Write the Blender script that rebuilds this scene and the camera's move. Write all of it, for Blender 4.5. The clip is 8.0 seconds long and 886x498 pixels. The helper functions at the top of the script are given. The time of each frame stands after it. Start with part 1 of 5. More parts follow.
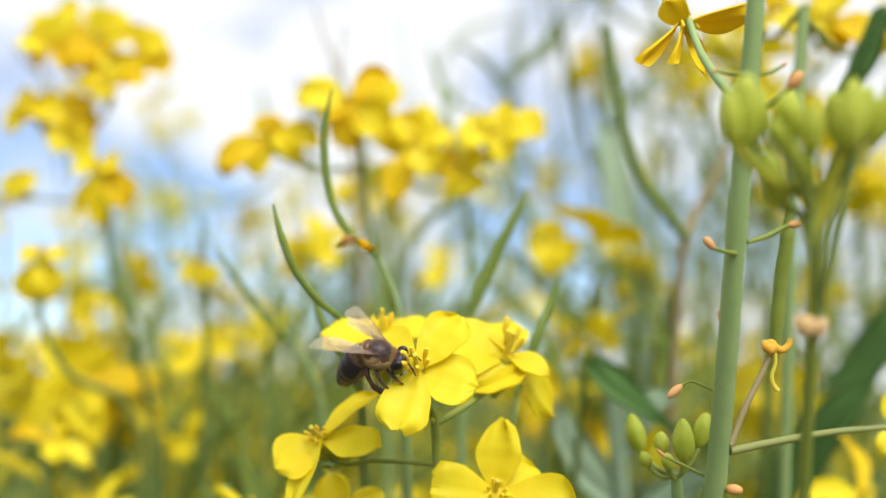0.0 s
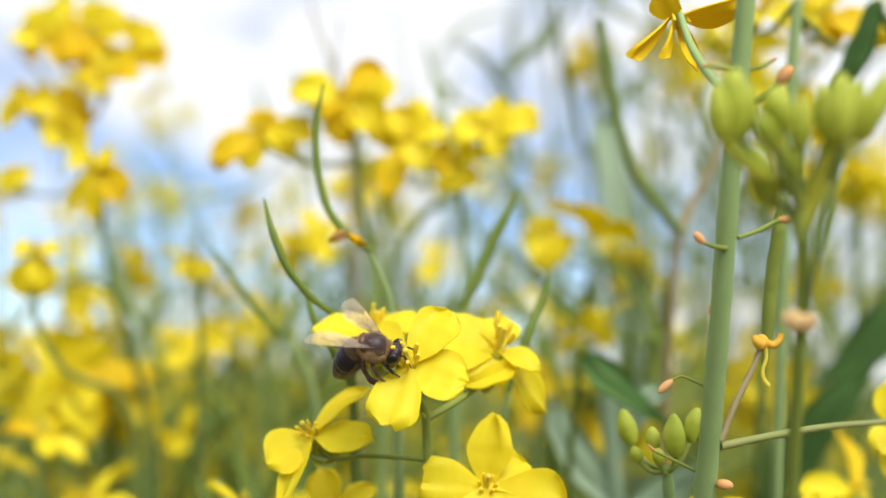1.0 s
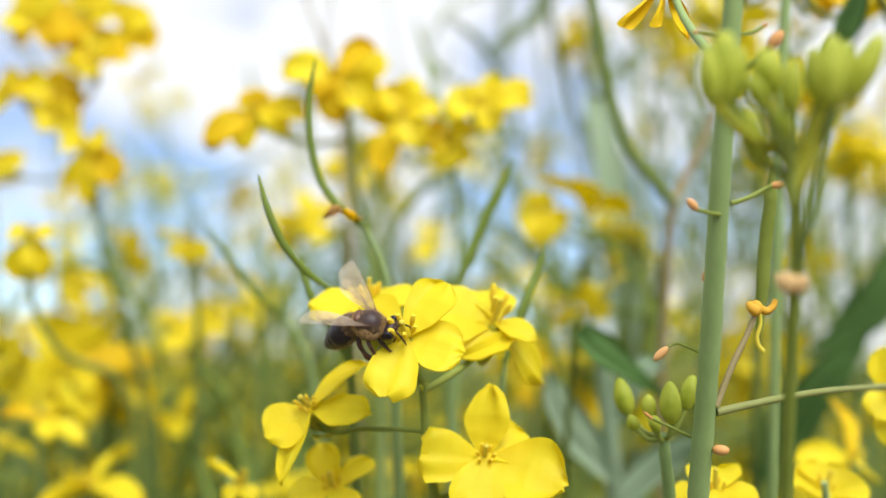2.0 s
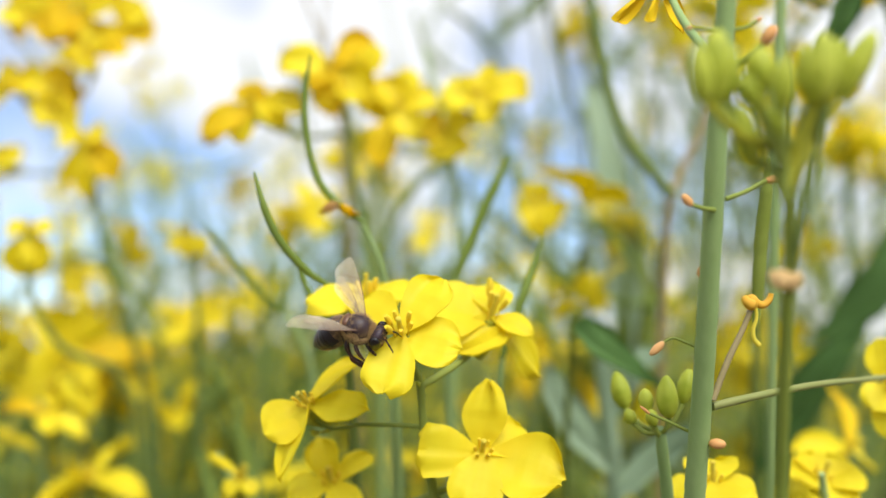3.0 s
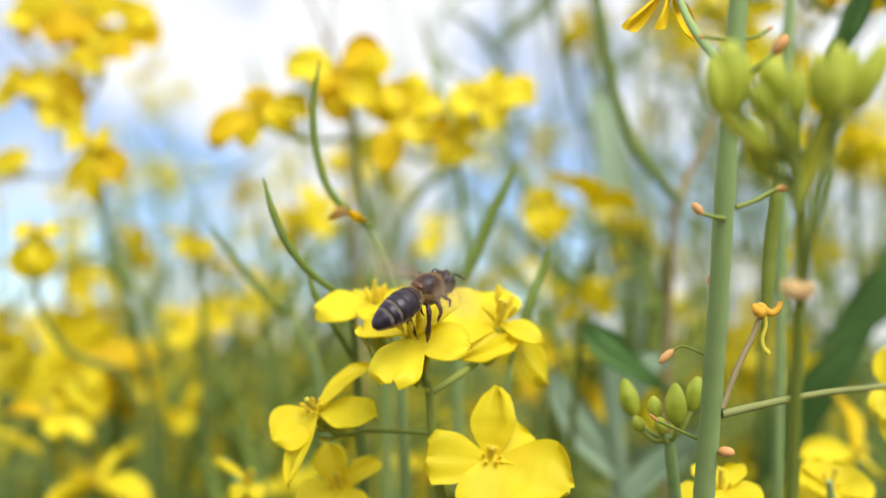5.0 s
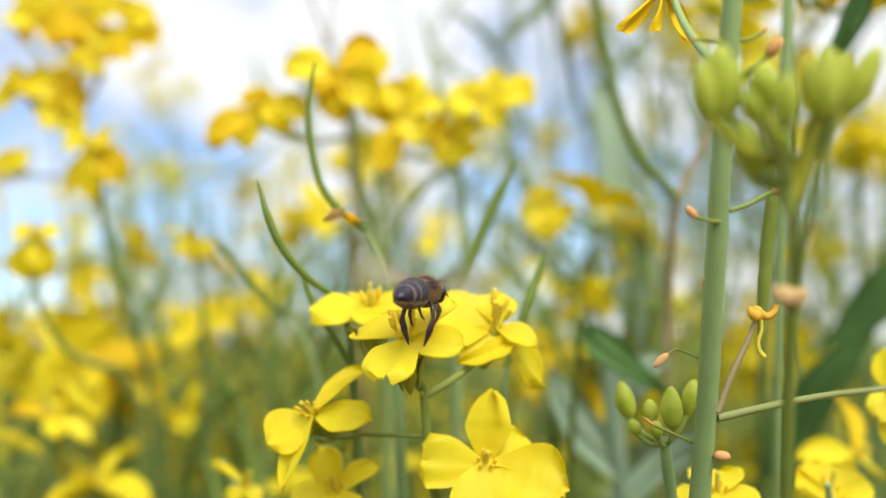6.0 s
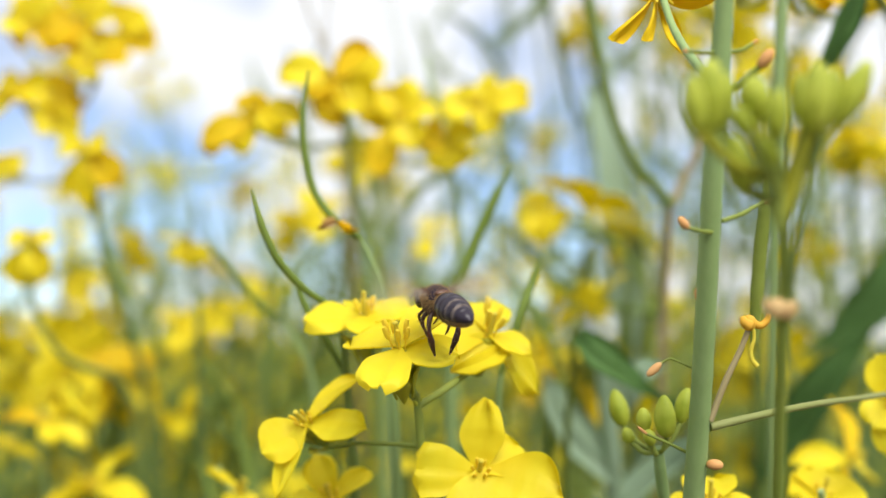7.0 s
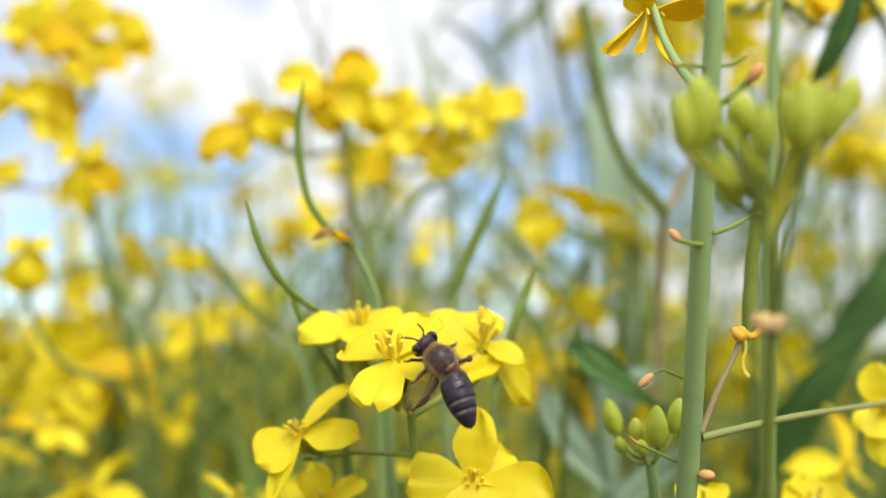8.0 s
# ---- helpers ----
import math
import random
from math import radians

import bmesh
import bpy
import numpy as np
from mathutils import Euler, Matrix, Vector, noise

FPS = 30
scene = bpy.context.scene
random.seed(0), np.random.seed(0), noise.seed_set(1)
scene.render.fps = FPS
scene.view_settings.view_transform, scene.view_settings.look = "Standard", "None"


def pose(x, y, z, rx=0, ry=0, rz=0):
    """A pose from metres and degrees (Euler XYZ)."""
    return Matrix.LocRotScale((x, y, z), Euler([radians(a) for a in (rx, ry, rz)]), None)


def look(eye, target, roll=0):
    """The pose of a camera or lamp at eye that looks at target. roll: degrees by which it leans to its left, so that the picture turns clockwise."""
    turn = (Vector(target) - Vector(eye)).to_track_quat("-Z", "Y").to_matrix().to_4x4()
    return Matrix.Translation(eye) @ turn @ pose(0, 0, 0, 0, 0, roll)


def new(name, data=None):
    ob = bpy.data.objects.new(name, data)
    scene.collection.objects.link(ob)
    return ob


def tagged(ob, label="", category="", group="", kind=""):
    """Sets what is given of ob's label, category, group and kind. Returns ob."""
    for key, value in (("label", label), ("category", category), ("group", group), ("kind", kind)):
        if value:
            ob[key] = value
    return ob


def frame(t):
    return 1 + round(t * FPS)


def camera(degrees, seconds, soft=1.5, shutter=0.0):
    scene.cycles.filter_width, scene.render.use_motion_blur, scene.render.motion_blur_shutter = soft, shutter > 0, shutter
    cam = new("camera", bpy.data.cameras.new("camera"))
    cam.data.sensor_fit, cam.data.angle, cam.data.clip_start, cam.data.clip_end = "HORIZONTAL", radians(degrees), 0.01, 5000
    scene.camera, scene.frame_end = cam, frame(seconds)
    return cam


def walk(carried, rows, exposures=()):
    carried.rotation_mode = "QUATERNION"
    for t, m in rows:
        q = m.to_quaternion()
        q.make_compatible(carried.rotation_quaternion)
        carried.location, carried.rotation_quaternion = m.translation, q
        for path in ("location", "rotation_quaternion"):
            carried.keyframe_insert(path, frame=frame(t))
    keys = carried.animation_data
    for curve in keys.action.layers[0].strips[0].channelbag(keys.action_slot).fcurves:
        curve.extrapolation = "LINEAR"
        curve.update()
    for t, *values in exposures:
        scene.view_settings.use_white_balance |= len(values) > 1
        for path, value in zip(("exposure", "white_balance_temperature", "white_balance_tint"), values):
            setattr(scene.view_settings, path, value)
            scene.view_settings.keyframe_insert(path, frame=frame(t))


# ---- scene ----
# ---------------------------------------------------------------- camera
cam = camera(45.0, 8.0, soft=1.5, shutter=0.5)
cam.data.dof.use_dof = True
cam.data.dof.focus_distance = 0.117
cam.data.dof.aperture_fstop = 11.5

PATH = [
    (0, pose(-0.00163, 0.00026, 1.14937, 96.919, -1.308, 0.066)),
    (0.5, pose(-0.00093, -0.00026, 1.14982, 96.619, -1.362, 0.195)),
    (1, pose(-0.00067, 0.00046, 1.14944, 96.641, -1.297, 0.026)),
    (1.5, pose(-0.00085, 0.00038, 1.14801, 96.318, -0.82, -0.136)),
    (3, pose(0.00002, -0.00003, 1.14926, 95.008, 0.107, -0.001)),
    (3.5, pose(0, 0, 1.15, 94.988, -0.001, 0.006)),
    (4, pose(0.0002, -0.00009, 1.14998, 95.066, -0.044, 0.049)),
    (4.5, pose(-0.00111, -0.00025, 1.14972, 95.166, -0.118, -0.056)),
    (6, pose(0.00065, 0.00031, 1.15076, 94.86, -0.006, 0.473)),
    (6.5, pose(0.00117, 0.00063, 1.15146, 94.823, 0.057, 0.385)),
    (7, pose(0.00107, -0.00006, 1.15193, 94.805, 0.126, 0.335)),
    (7.5, pose(0.00105, -0.00076, 1.15234, 94.849, 0.108, 0.317)),
    (8, pose(0.00204, -0.00074, 1.153, 94.863, 0.12, 0.422)),
]
walk(cam, PATH)

# ---------------------------------------------------------------- sky and sun
world = bpy.data.worlds.new("sky")
scene.world = world
world.use_nodes = True
wt = world.node_tree
wt.nodes.clear()
w_out = wt.nodes.new("ShaderNodeOutputWorld")
w_bg = wt.nodes.new("ShaderNodeBackground")
w_bg.inputs["Strength"].default_value = 0.13
w_sky = wt.nodes.new("ShaderNodeTexSky")
w_sky.sky_type = "NISHITA"
w_sky.sun_disc = False
w_sky.air_density = 0.75
w_sky.dust_density = 0.0
w_sky.ozone_density = 5.0
w_sky.sun_elevation = radians(46)
w_sky.sun_rotation = radians(159)
w_co = wt.nodes.new("ShaderNodeTexCoord")
w_map = wt.nodes.new("ShaderNodeMapping")
w_map.inputs["Scale"].default_value = (1.0, 1.0, 1.7)
w_map.inputs["Location"].default_value = (2.6, 0.4, 0.7)
w_noise = wt.nodes.new("ShaderNodeTexNoise")
w_noise.inputs["Scale"].default_value = 4.2
w_noise.inputs["Detail"].default_value = 5.0
w_noise.inputs["Roughness"].default_value = 0.55
w_ramp = wt.nodes.new("ShaderNodeValToRGB")
w_ramp.color_ramp.elements[0].position = 0.385
w_ramp.color_ramp.elements[0].color = (0.16, 0.16, 0.16, 1)
w_ramp.color_ramp.elements[1].position = 0.53
w_mix = wt.nodes.new("ShaderNodeMixRGB")
w_mix.inputs["Color2"].default_value = (6.5, 6.62, 6.85, 1)
wt.links.new(w_co.outputs["Generated"], w_map.inputs["Vector"])
wt.links.new(w_map.outputs["Vector"], w_noise.inputs["Vector"])
wt.links.new(w_noise.outputs["Fac"], w_ramp.inputs["Fac"])
wt.links.new(w_ramp.outputs["Color"], w_mix.inputs["Fac"])
wt.links.new(w_sky.outputs["Color"], w_mix.inputs["Color1"])
wt.links.new(w_mix.outputs["Color"], w_bg.inputs["Color"])
wt.links.new(w_bg.outputs["Background"], w_out.inputs["Surface"])

sun_data = bpy.data.lights.new("sun", "SUN")
sun_data.energy = 3.5
scene.view_settings.exposure = 0.33
sun_data.angle = radians(40)
sun_data.color = (1.0, 0.97, 0.91)
sun = new("sun", sun_data)
sun.matrix_world = look((1.0, -2.5, 4.1), (0, 0.12, 1.15))


# ---------------------------------------------------------------- materials
def material(name, dark, light, rough=0.5, grain=400.0, blotch=60.0, bump=0.0, through_light=0.0, spec=0.3, streak=1.0, coat=0.0, tall=1.0, crease=0.0):
    """Two tones mixed by a coarse and a fine noise in object space, with relief; through_light: the share that shines through."""
    m = bpy.data.materials.new(name)
    m.use_nodes = True
    t = m.node_tree
    b = t.nodes["Principled BSDF"]
    out = t.nodes["Material Output"]
    co = t.nodes.new("ShaderNodeTexCoord")
    mp = t.nodes.new("ShaderNodeMapping")
    mp.inputs["Scale"].default_value = (1.0, streak, tall)
    t.links.new(co.outputs["Object"], mp.inputs["Vector"])
    fine = t.nodes.new("ShaderNodeTexNoise")
    fine.inputs["Scale"].default_value = grain
    fine.inputs["Detail"].default_value = 4.0
    coarse = t.nodes.new("ShaderNodeTexNoise")
    coarse.inputs["Scale"].default_value = blotch
    coarse.inputs["Detail"].default_value = 2.0
    for n in (fine, coarse):
        t.links.new(mp.outputs["Vector"], n.inputs["Vector"])
    info = t.nodes.new("ShaderNodeObjectInfo")
    add = t.nodes.new("ShaderNodeMath")
    add.operation = "MULTIPLY_ADD"
    add.inputs[1].default_value = 0.45
    t.links.new(fine.outputs["Fac"], add.inputs[0])
    add2 = t.nodes.new("ShaderNodeMath")
    add2.operation = "MULTIPLY_ADD"
    add2.inputs[1].default_value = 0.75
    t.links.new(coarse.outputs["Fac"], add2.inputs[0])
    t.links.new(add.outputs[0], add2.inputs[2])
    rnd = t.nodes.new("ShaderNodeMath")
    rnd.operation = "MULTIPLY_ADD"
    rnd.inputs[1].default_value = 0.3
    rnd.inputs[2].default_value = -0.25
    t.links.new(info.outputs["Random"], rnd.inputs[0])
    t.links.new(rnd.outputs[0], add.inputs[2])
    mix = t.nodes.new("ShaderNodeMixRGB")
    mix.inputs["Color1"].default_value = (*dark, 1)
    mix.inputs["Color2"].default_value = (*light, 1)
    t.links.new(add2.outputs[0], mix.inputs["Fac"])
    t.links.new(mix.outputs["Color"], b.inputs["Base Color"])
    b.inputs["Roughness"].default_value = rough
    b.inputs["Specular IOR Level"].default_value = spec
    b.inputs["Coat Weight"].default_value = coat
    if bump:
        bp = t.nodes.new("ShaderNodeBump")
        bp.inputs["Strength"].default_value = bump
        bp.inputs["Distance"].default_value = 0.12 / grain
        t.links.new(fine.outputs["Fac"], bp.inputs["Height"])
        t.links.new(bp.outputs["Normal"], b.inputs["Normal"])
        if crease:
            cr = t.nodes.new("ShaderNodeBump")
            cr.inputs["Strength"].default_value = crease
            cr.inputs["Distance"].default_value = 0.25 / blotch
            t.links.new(coarse.outputs["Fac"], cr.inputs["Height"])
            t.links.new(cr.outputs["Normal"], bp.inputs["Normal"])
    if through_light:
        tr = t.nodes.new("ShaderNodeBsdfTranslucent")
        t.links.new(mix.outputs["Color"], tr.inputs["Color"])
        ms = t.nodes.new("ShaderNodeMixShader")
        ms.inputs["Fac"].default_value = through_light
        t.links.new(b.outputs["BSDF"], ms.inputs[1])
        t.links.new(tr.outputs["BSDF"], ms.inputs[2])
        t.links.new(ms.outputs["Shader"], out.inputs["Surface"])
    return m


PETAL = material("petal_yellow", (0.86, 0.70, 0.014), (0.94, 0.86, 0.046), 0.5, 900, 260, 0.25, 0.5, 0.3, 0.35, 0.0, 1.0, 0.6)
PETAL_OLD = material("petal_withered", (0.88, 0.58, 0.008), (0.94, 0.74, 0.018), 0.6, 900, 150, 0.4, 0.3, 0.2)
PETAL_GOLD = material("petal_golden", (0.86, 0.62, 0.012), (0.92, 0.76, 0.028), 0.55, 900, 260, 0.25, 0.55, 0.25, 0.35, 0.0, 1.0, 0.6)
ANTHER = material("anther_orange_yellow", (0.90, 0.64, 0.03), (0.95, 0.80, 0.07), 0.8, 2500, 400, 0.3, 0.25)
FILAMENT = material("filament_pale_yellow", (0.72, 0.58, 0.04), (0.80, 0.70, 0.10), 0.5, 900, 200, 0.0, 0.3)
SEPAL = material("sepal_green_yellow", (0.36, 0.38, 0.03), (0.55, 0.52, 0.05), 0.5, 900, 150, 0.2, 0.3)
STEM = material("stem_glaucous_green", (0.21, 0.33, 0.10), (0.38, 0.50, 0.21), 0.6, 1500, 90, 0.3, 0.12, 0.4, 1.0, 0.0, 0.05)
STALK_GREEN = material("stalk_yellow_green", (0.19, 0.25, 0.035), (0.32, 0.37, 0.08), 0.55, 700, 90, 0.25, 0.2, 0.25)
STEM_DARK = material("stem_dark_green", (0.115, 0.17, 0.04), (0.21, 0.28, 0.08), 0.6, 600, 60, 0.25, 0.1, 0.2)
STALK_BROWN = material("stalk_brownish", (0.24, 0.20, 0.08), (0.38, 0.30, 0.16), 0.55, 700, 90, 0.3, 0.1)
STALK_MIXED = material("stalk_green_brown", (0.18, 0.22, 0.05), (0.34, 0.33, 0.13), 0.55, 300, 40, 0.3, 0.1)
POD = material("pod_green", (0.11, 0.17, 0.022), (0.20, 0.27, 0.055), 0.55, 600, 70, 0.3, 0.12, 0.2)
BUD = material("bud_green", (0.25, 0.33, 0.012), (0.80, 0.82, 0.13), 0.5, 600, 300, 0.2, 0.35, 0.35)
BUD_TIP = material("bud_withered_brown", (0.52, 0.22, 0.06), (0.74, 0.42, 0.17), 0.6, 1500, 300, 0.4)
WITHERED = material("withered_orange", (0.62, 0.28, 0.02), (0.86, 0.55, 0.06), 0.65, 1500, 500, 0.5, 0.2)
HUSK = material("husk_pale_brown", (0.60, 0.36, 0.13), (0.80, 0.58, 0.28), 0.7, 1500, 300, 0.4, 0.3)
LEAF = material("leaf_blue_green", (0.055, 0.13, 0.03), (0.13, 0.24, 0.07), 0.6, 300, 35, 0.4, 0.35, 0.15)
LEAF_PALE = material("leaf_pale_green", (0.30, 0.43, 0.27), (0.45, 0.57, 0.40), 0.5, 300, 35, 0.3, 0.25, 0.3)
SOIL = material("soil_brown", (0.07, 0.05, 0.03), (0.16, 0.12, 0.07), 0.9, 40, 3, 0.6)
CHITIN = material("bee_chitin_dark_brown", (0.012, 0.007, 0.011), (0.045, 0.026, 0.036), 0.42, 3000, 500, 0.25, 0, 0.32)
ABDOMEN = material("bee_abdomen_blue_black", (0.010, 0.007, 0.013), (0.040, 0.027, 0.042), 0.38, 3000, 500, 0.3, 0, 0.4)
CHITIN_BROWN = material("bee_chitin_brown", (0.07, 0.026, 0.012), (0.16, 0.065, 0.028), 0.4, 3000, 500, 0.3, 0, 0.5)
BAND = material("bee_pale_hair_band", (0.012, 0.009, 0.012), (0.28, 0.22, 0.19), 0.8, 5000, 1800, 0.6)
BAND_DARK = material("bee_faint_hair_band", (0.010, 0.008, 0.012), (0.085, 0.066, 0.064), 0.8, 5000, 1800, 0.6)
UNDERFUR = material("bee_brown_undercoat", (0.06, 0.035, 0.022), (0.19, 0.12, 0.07), 0.85, 3000, 900, 0.8)
FUR = material("bee_tawny_fur", (0.40, 0.25, 0.10), (0.62, 0.42, 0.19), 0.8, 3000, 700, 0.2, 0.2)
EYE = material("bee_eye_black", (0.006, 0.005, 0.006), (0.014, 0.011, 0.014), 0.22, 6000, 900, 0.3, 0, 0.6)
LEG = material("bee_leg_dark_brown", (0.018, 0.008, 0.006), (0.075, 0.03, 0.016), 0.4, 3000, 500, 0.3, 0, 0.45)
POLLEN = material("hind_leg_russet", (0.05, 0.015, 0.008), (0.13, 0.038, 0.014), 0.8, 4000, 700, 0.6)


def wing_material():
    m = bpy.data.materials.new("wing_membrane")
    m.use_nodes = True
    t = m.node_tree
    b = t.nodes["Principled BSDF"]
    co = t.nodes.new("ShaderNodeTexCoord")
    n = t.nodes.new("ShaderNodeTexNoise")
    n.inputs["Scale"].default_value = 900
    t.links.new(co.outputs["Object"], n.inputs["Vector"])
    r = t.nodes.new("ShaderNodeValToRGB")
    r.color_ramp.elements[0].color = (0.66, 0.56, 0.42, 1)
    r.color_ramp.elements[1].color = (0.86, 0.79, 0.66, 1)
    t.links.new(n.outputs["Fac"], r.inputs["Fac"])
    t.links.new(r.outputs["Color"], b.inputs["Base Color"])
    b.inputs["Roughness"].default_value = 0.25
    tr = t.nodes.new("ShaderNodeBsdfTransparent")
    tr.inputs["Color"].default_value = (0.95, 0.92, 0.86, 1)
    ms = t.nodes.new("ShaderNodeMixShader")
    ms.inputs["Fac"].default_value = 0.14
    t.links.new(tr.outputs["BSDF"], ms.inputs[1])
    t.links.new(b.outputs["BSDF"], ms.inputs[2])
    t.links.new(ms.outputs["Shader"], t.nodes["Material Output"].inputs["Surface"])
    return m


WING = wing_material()

# ---------------------------------------------------------------- mesh helpers
TILT = Matrix.Rotation(radians(5), 4, "X")
PLACED = {}


def smooth_line(pts, radii, sub):
    """A rounded line through the points, with radii along it."""
    p = [Vector(q) for q in pts]
    if len(p) == 2:
        p = [p[0], p[0].lerp(p[1], 0.5), p[1]]
        radii = [radii[0], (radii[0] + radii[-1]) / 2, radii[-1]]
    if len(radii) != len(p):
        radii = [radii[0] + (radii[-1] - radii[0]) * i / (len(p) - 1) for i in range(len(p))]
    gap = [max((p[i + 1] - p[i]).length, 1e-7) for i in range(len(p) - 1)]
    tan = []
    for i in range(len(p)):
        if i == 0 or i == len(p) - 1:
            k = min(i, len(gap) - 1)
            tan.append((p[k + 1] - p[k]) / gap[k])
        else:
            a, b = gap[i - 1], gap[i]
            tan.append(((p[i] - p[i - 1]) / a * b + (p[i + 1] - p[i]) / b * a) / (a + b))
    out, rad = [], []
    for i in range(len(p) - 1):
        for k in range(sub):
            s = k / sub
            h0, h1 = 2 * s ** 3 - 3 * s * s + 1, s ** 3 - 2 * s * s + s
            h2, h3 = 3 * s * s - 2 * s ** 3, s ** 3 - s * s
            out.append(p[i] * h0 + tan[i] * gap[i] * h1 + p[i + 1] * h2 + tan[i + 1] * gap[i] * h3)
            rad.append(radii[i] + (radii[i + 1] - radii[i]) * s)
    return out + [p[-1]], rad + [radii[-1]]


def tube(pts, radii, n=8, sub=5, seed=0, lump=0.0):
    line, rad = smooth_line(pts, radii, sub)
    verts, faces = [], []
    side = None
    rng = random.Random(seed)
    for i, c in enumerate(line):
        d = (line[min(i + 1, len(line) - 1)] - line[max(i - 1, 0)]).normalized()
        if side is None:
            side = d.orthogonal().normalized()
        side = (side - d * side.dot(d)).normalized()
        other = d.cross(side)
        r = rad[i] * (1 + lump * rng.uniform(-1, 1))
        for k in range(n):
            a = 2 * math.pi * k / n
            verts.append(c + (side * math.cos(a) + other * math.sin(a)) * r)
    for i in range(len(line) - 1):
        for k in range(n):
            faces.append((i * n + k, i * n + (k + 1) % n, (i + 1) * n + (k + 1) % n, (i + 1) * n + k))
    faces.append(tuple(range(n - 1, -1, -1)))
    faces.append(tuple((len(line) - 1) * n + k for k in range(n)))
    return verts, faces


def ball(centre, rx, ry, rz, nu=14, nv=9, axis=None, taper=0.0):
    """An egg along its own z, turned so that z lies along axis."""
    m = Vector((0, 0, 1)).rotation_difference(Vector(axis)).to_matrix() if axis else Matrix.Identity(3)
    verts, faces = [], []
    for j in range(nv + 1):
        a = math.pi * j / nv
        s = math.sin(a) * (1 - taper * math.cos(a)) + 0.002
        for i in range(nu):
            b = 2 * math.pi * i / nu
            verts.append(Vector(centre) + m @ Vector((rx * s * math.cos(b), ry * s * math.sin(b), rz * math.cos(a))))
    for j in range(nv):
        for i in range(nu):
            faces.append((j * nu + i, (j + 1) * nu + i, (j + 1) * nu + (i + 1) % nu, j * nu + (i + 1) % nu))
    faces.append(tuple(range(nu)))
    faces.append(tuple(nv * nu + i for i in range(nu - 1, -1, -1)))
    return verts, faces


def joined(*shapes):
    verts, faces = [], []
    for v, f in shapes:
        n = len(verts)
        verts += list(v)
        faces += [tuple(i + n for i in q) for q in f]
    return verts, faces


def mesh(name, shape, mat, smooth=True):
    me = bpy.data.meshes.new(name)
    me.from_pydata([tuple(v) for v in shape[0]], [], shape[1])
    if smooth:
        me.polygons.foreach_set("use_smooth", [True] * len(me.polygons))
    me.materials.append(mat)
    if smooth:
        me.set_sharp_from_angle(angle=radians(40 if name == "petal" else 75))
    return me


def part(name, me, parent, m=None, label=""):
    """Links a mesh as one part of its thing; m is its pose in the world."""
    ob = new(name, me)
    m = m if m is not None else PLACED[parent].copy()
    ob.parent = parent
    ob.matrix_basis = PLACED[parent].inverted() @ m
    PLACED[ob] = m
    return tagged(ob, label)


def thing(name, m, label, category, group="", kind="", me=None):
    ob = new(name, me)
    ob.matrix_basis = m
    PLACED[ob] = m
    return tagged(ob, label, category, group, kind)


def local(shape, ob):
    inv = PLACED[ob].inverted()
    return [inv @ Vector(v) for v in shape[0]], shape[1]


def shape_part(name, shape, mat, parent, label=""):
    """A part whose points are given in the world."""
    return part(name, mesh(name, local(shape, parent), mat), parent, None, label)


# ---------------------------------------------------------------- the parts of a rape plant
def petal_shape(length, width, curl=0.15, cup=0.12, ruffle=0.06, seed=0, nu=9, nv=9, notch=0.025, belly=0.62, blunt=2.9):
    """A clawed, rounded petal along +x with its face to +z, about 0.2 mm thick. belly: where it is widest; blunt: how square its tip is."""
    rng = random.Random(seed)
    ph = [rng.uniform(0, 6.28) for _ in range(6)]
    top, faces = [], []
    for i in range(nu):
        s = i / (nu - 1)
        w = (0.16 + 0.84 * math.sin(math.pi / 2 * s / belly) ** 1.25) if s < belly else math.sqrt(max(0.0, 1 - ((s - belly) / (1.015 - belly)) ** blunt))
        for j in range(nv):
            v = 2 * j / (nv - 1) - 1
            edge = s ** 2 * ruffle * length
            x = length * (s - (0.05 * v * v * s * s) - notch * math.exp(-(v * 2.6) ** 2) * s ** 6)
            x += length * s ** 4 * (0.014 * math.sin(4.3 * v + ph[3]) + 0.006 * math.sin(9 * v + ph[4]))
            y = width / 2 * v * w * (1 + 0.05 * math.sin(7 * s + ph[2]) + 0.02 * math.sin(15 * s + ph[5]))
            z = -curl * length * s * s + cup * width * v * v * w * w
            z += edge * (math.sin(3.1 * v + ph[0]) * 0.6 + math.sin(6.3 * v + ph[1]) * 0.4) * abs(v) ** 0.6
            z += 0.012 * length * math.sin(4 * s + 2 * v + ph[2]) - 0.012 * width * math.exp(-(v * 7) ** 2)
            top.append(Vector((x, y, z)))
    low = [p - Vector((0, 0, 0.0002)) for p in top]
    n = len(top)
    for i in range(nu - 1):
        for j in range(nv - 1):
            a = i * nv + j
            faces.append((a, a + nv, a + nv + 1, a + 1))
            faces.append((n + a, n + a + 1, n + a + nv + 1, n + a + nv))
    rim = [i * nv for i in range(nu)] + [(nu - 1) * nv + j for j in range(1, nv)] + [i * nv + nv - 1 for i in range(nu - 2, -1, -1)] + list(range(nv - 2, 0, -1))
    for a, b in zip(rim, rim[1:] + rim[:1]):
        faces.append((a, b, n + b, n + a))
    return top + low, faces


def facing(origin, along, face):
    """A pose at origin with x along, and z as near as can be to face."""
    x = Vector(along).normalized()
    z = Vector(face)
    z = (z - x * z.dot(x)).normalized() if (z - x * z.dot(x)).length > 1e-4 else x.orthogonal().normalized()
    y = z.cross(x)
    return Matrix.Translation(Vector(origin)) @ Matrix((x, y, z)).transposed().to_4x4()


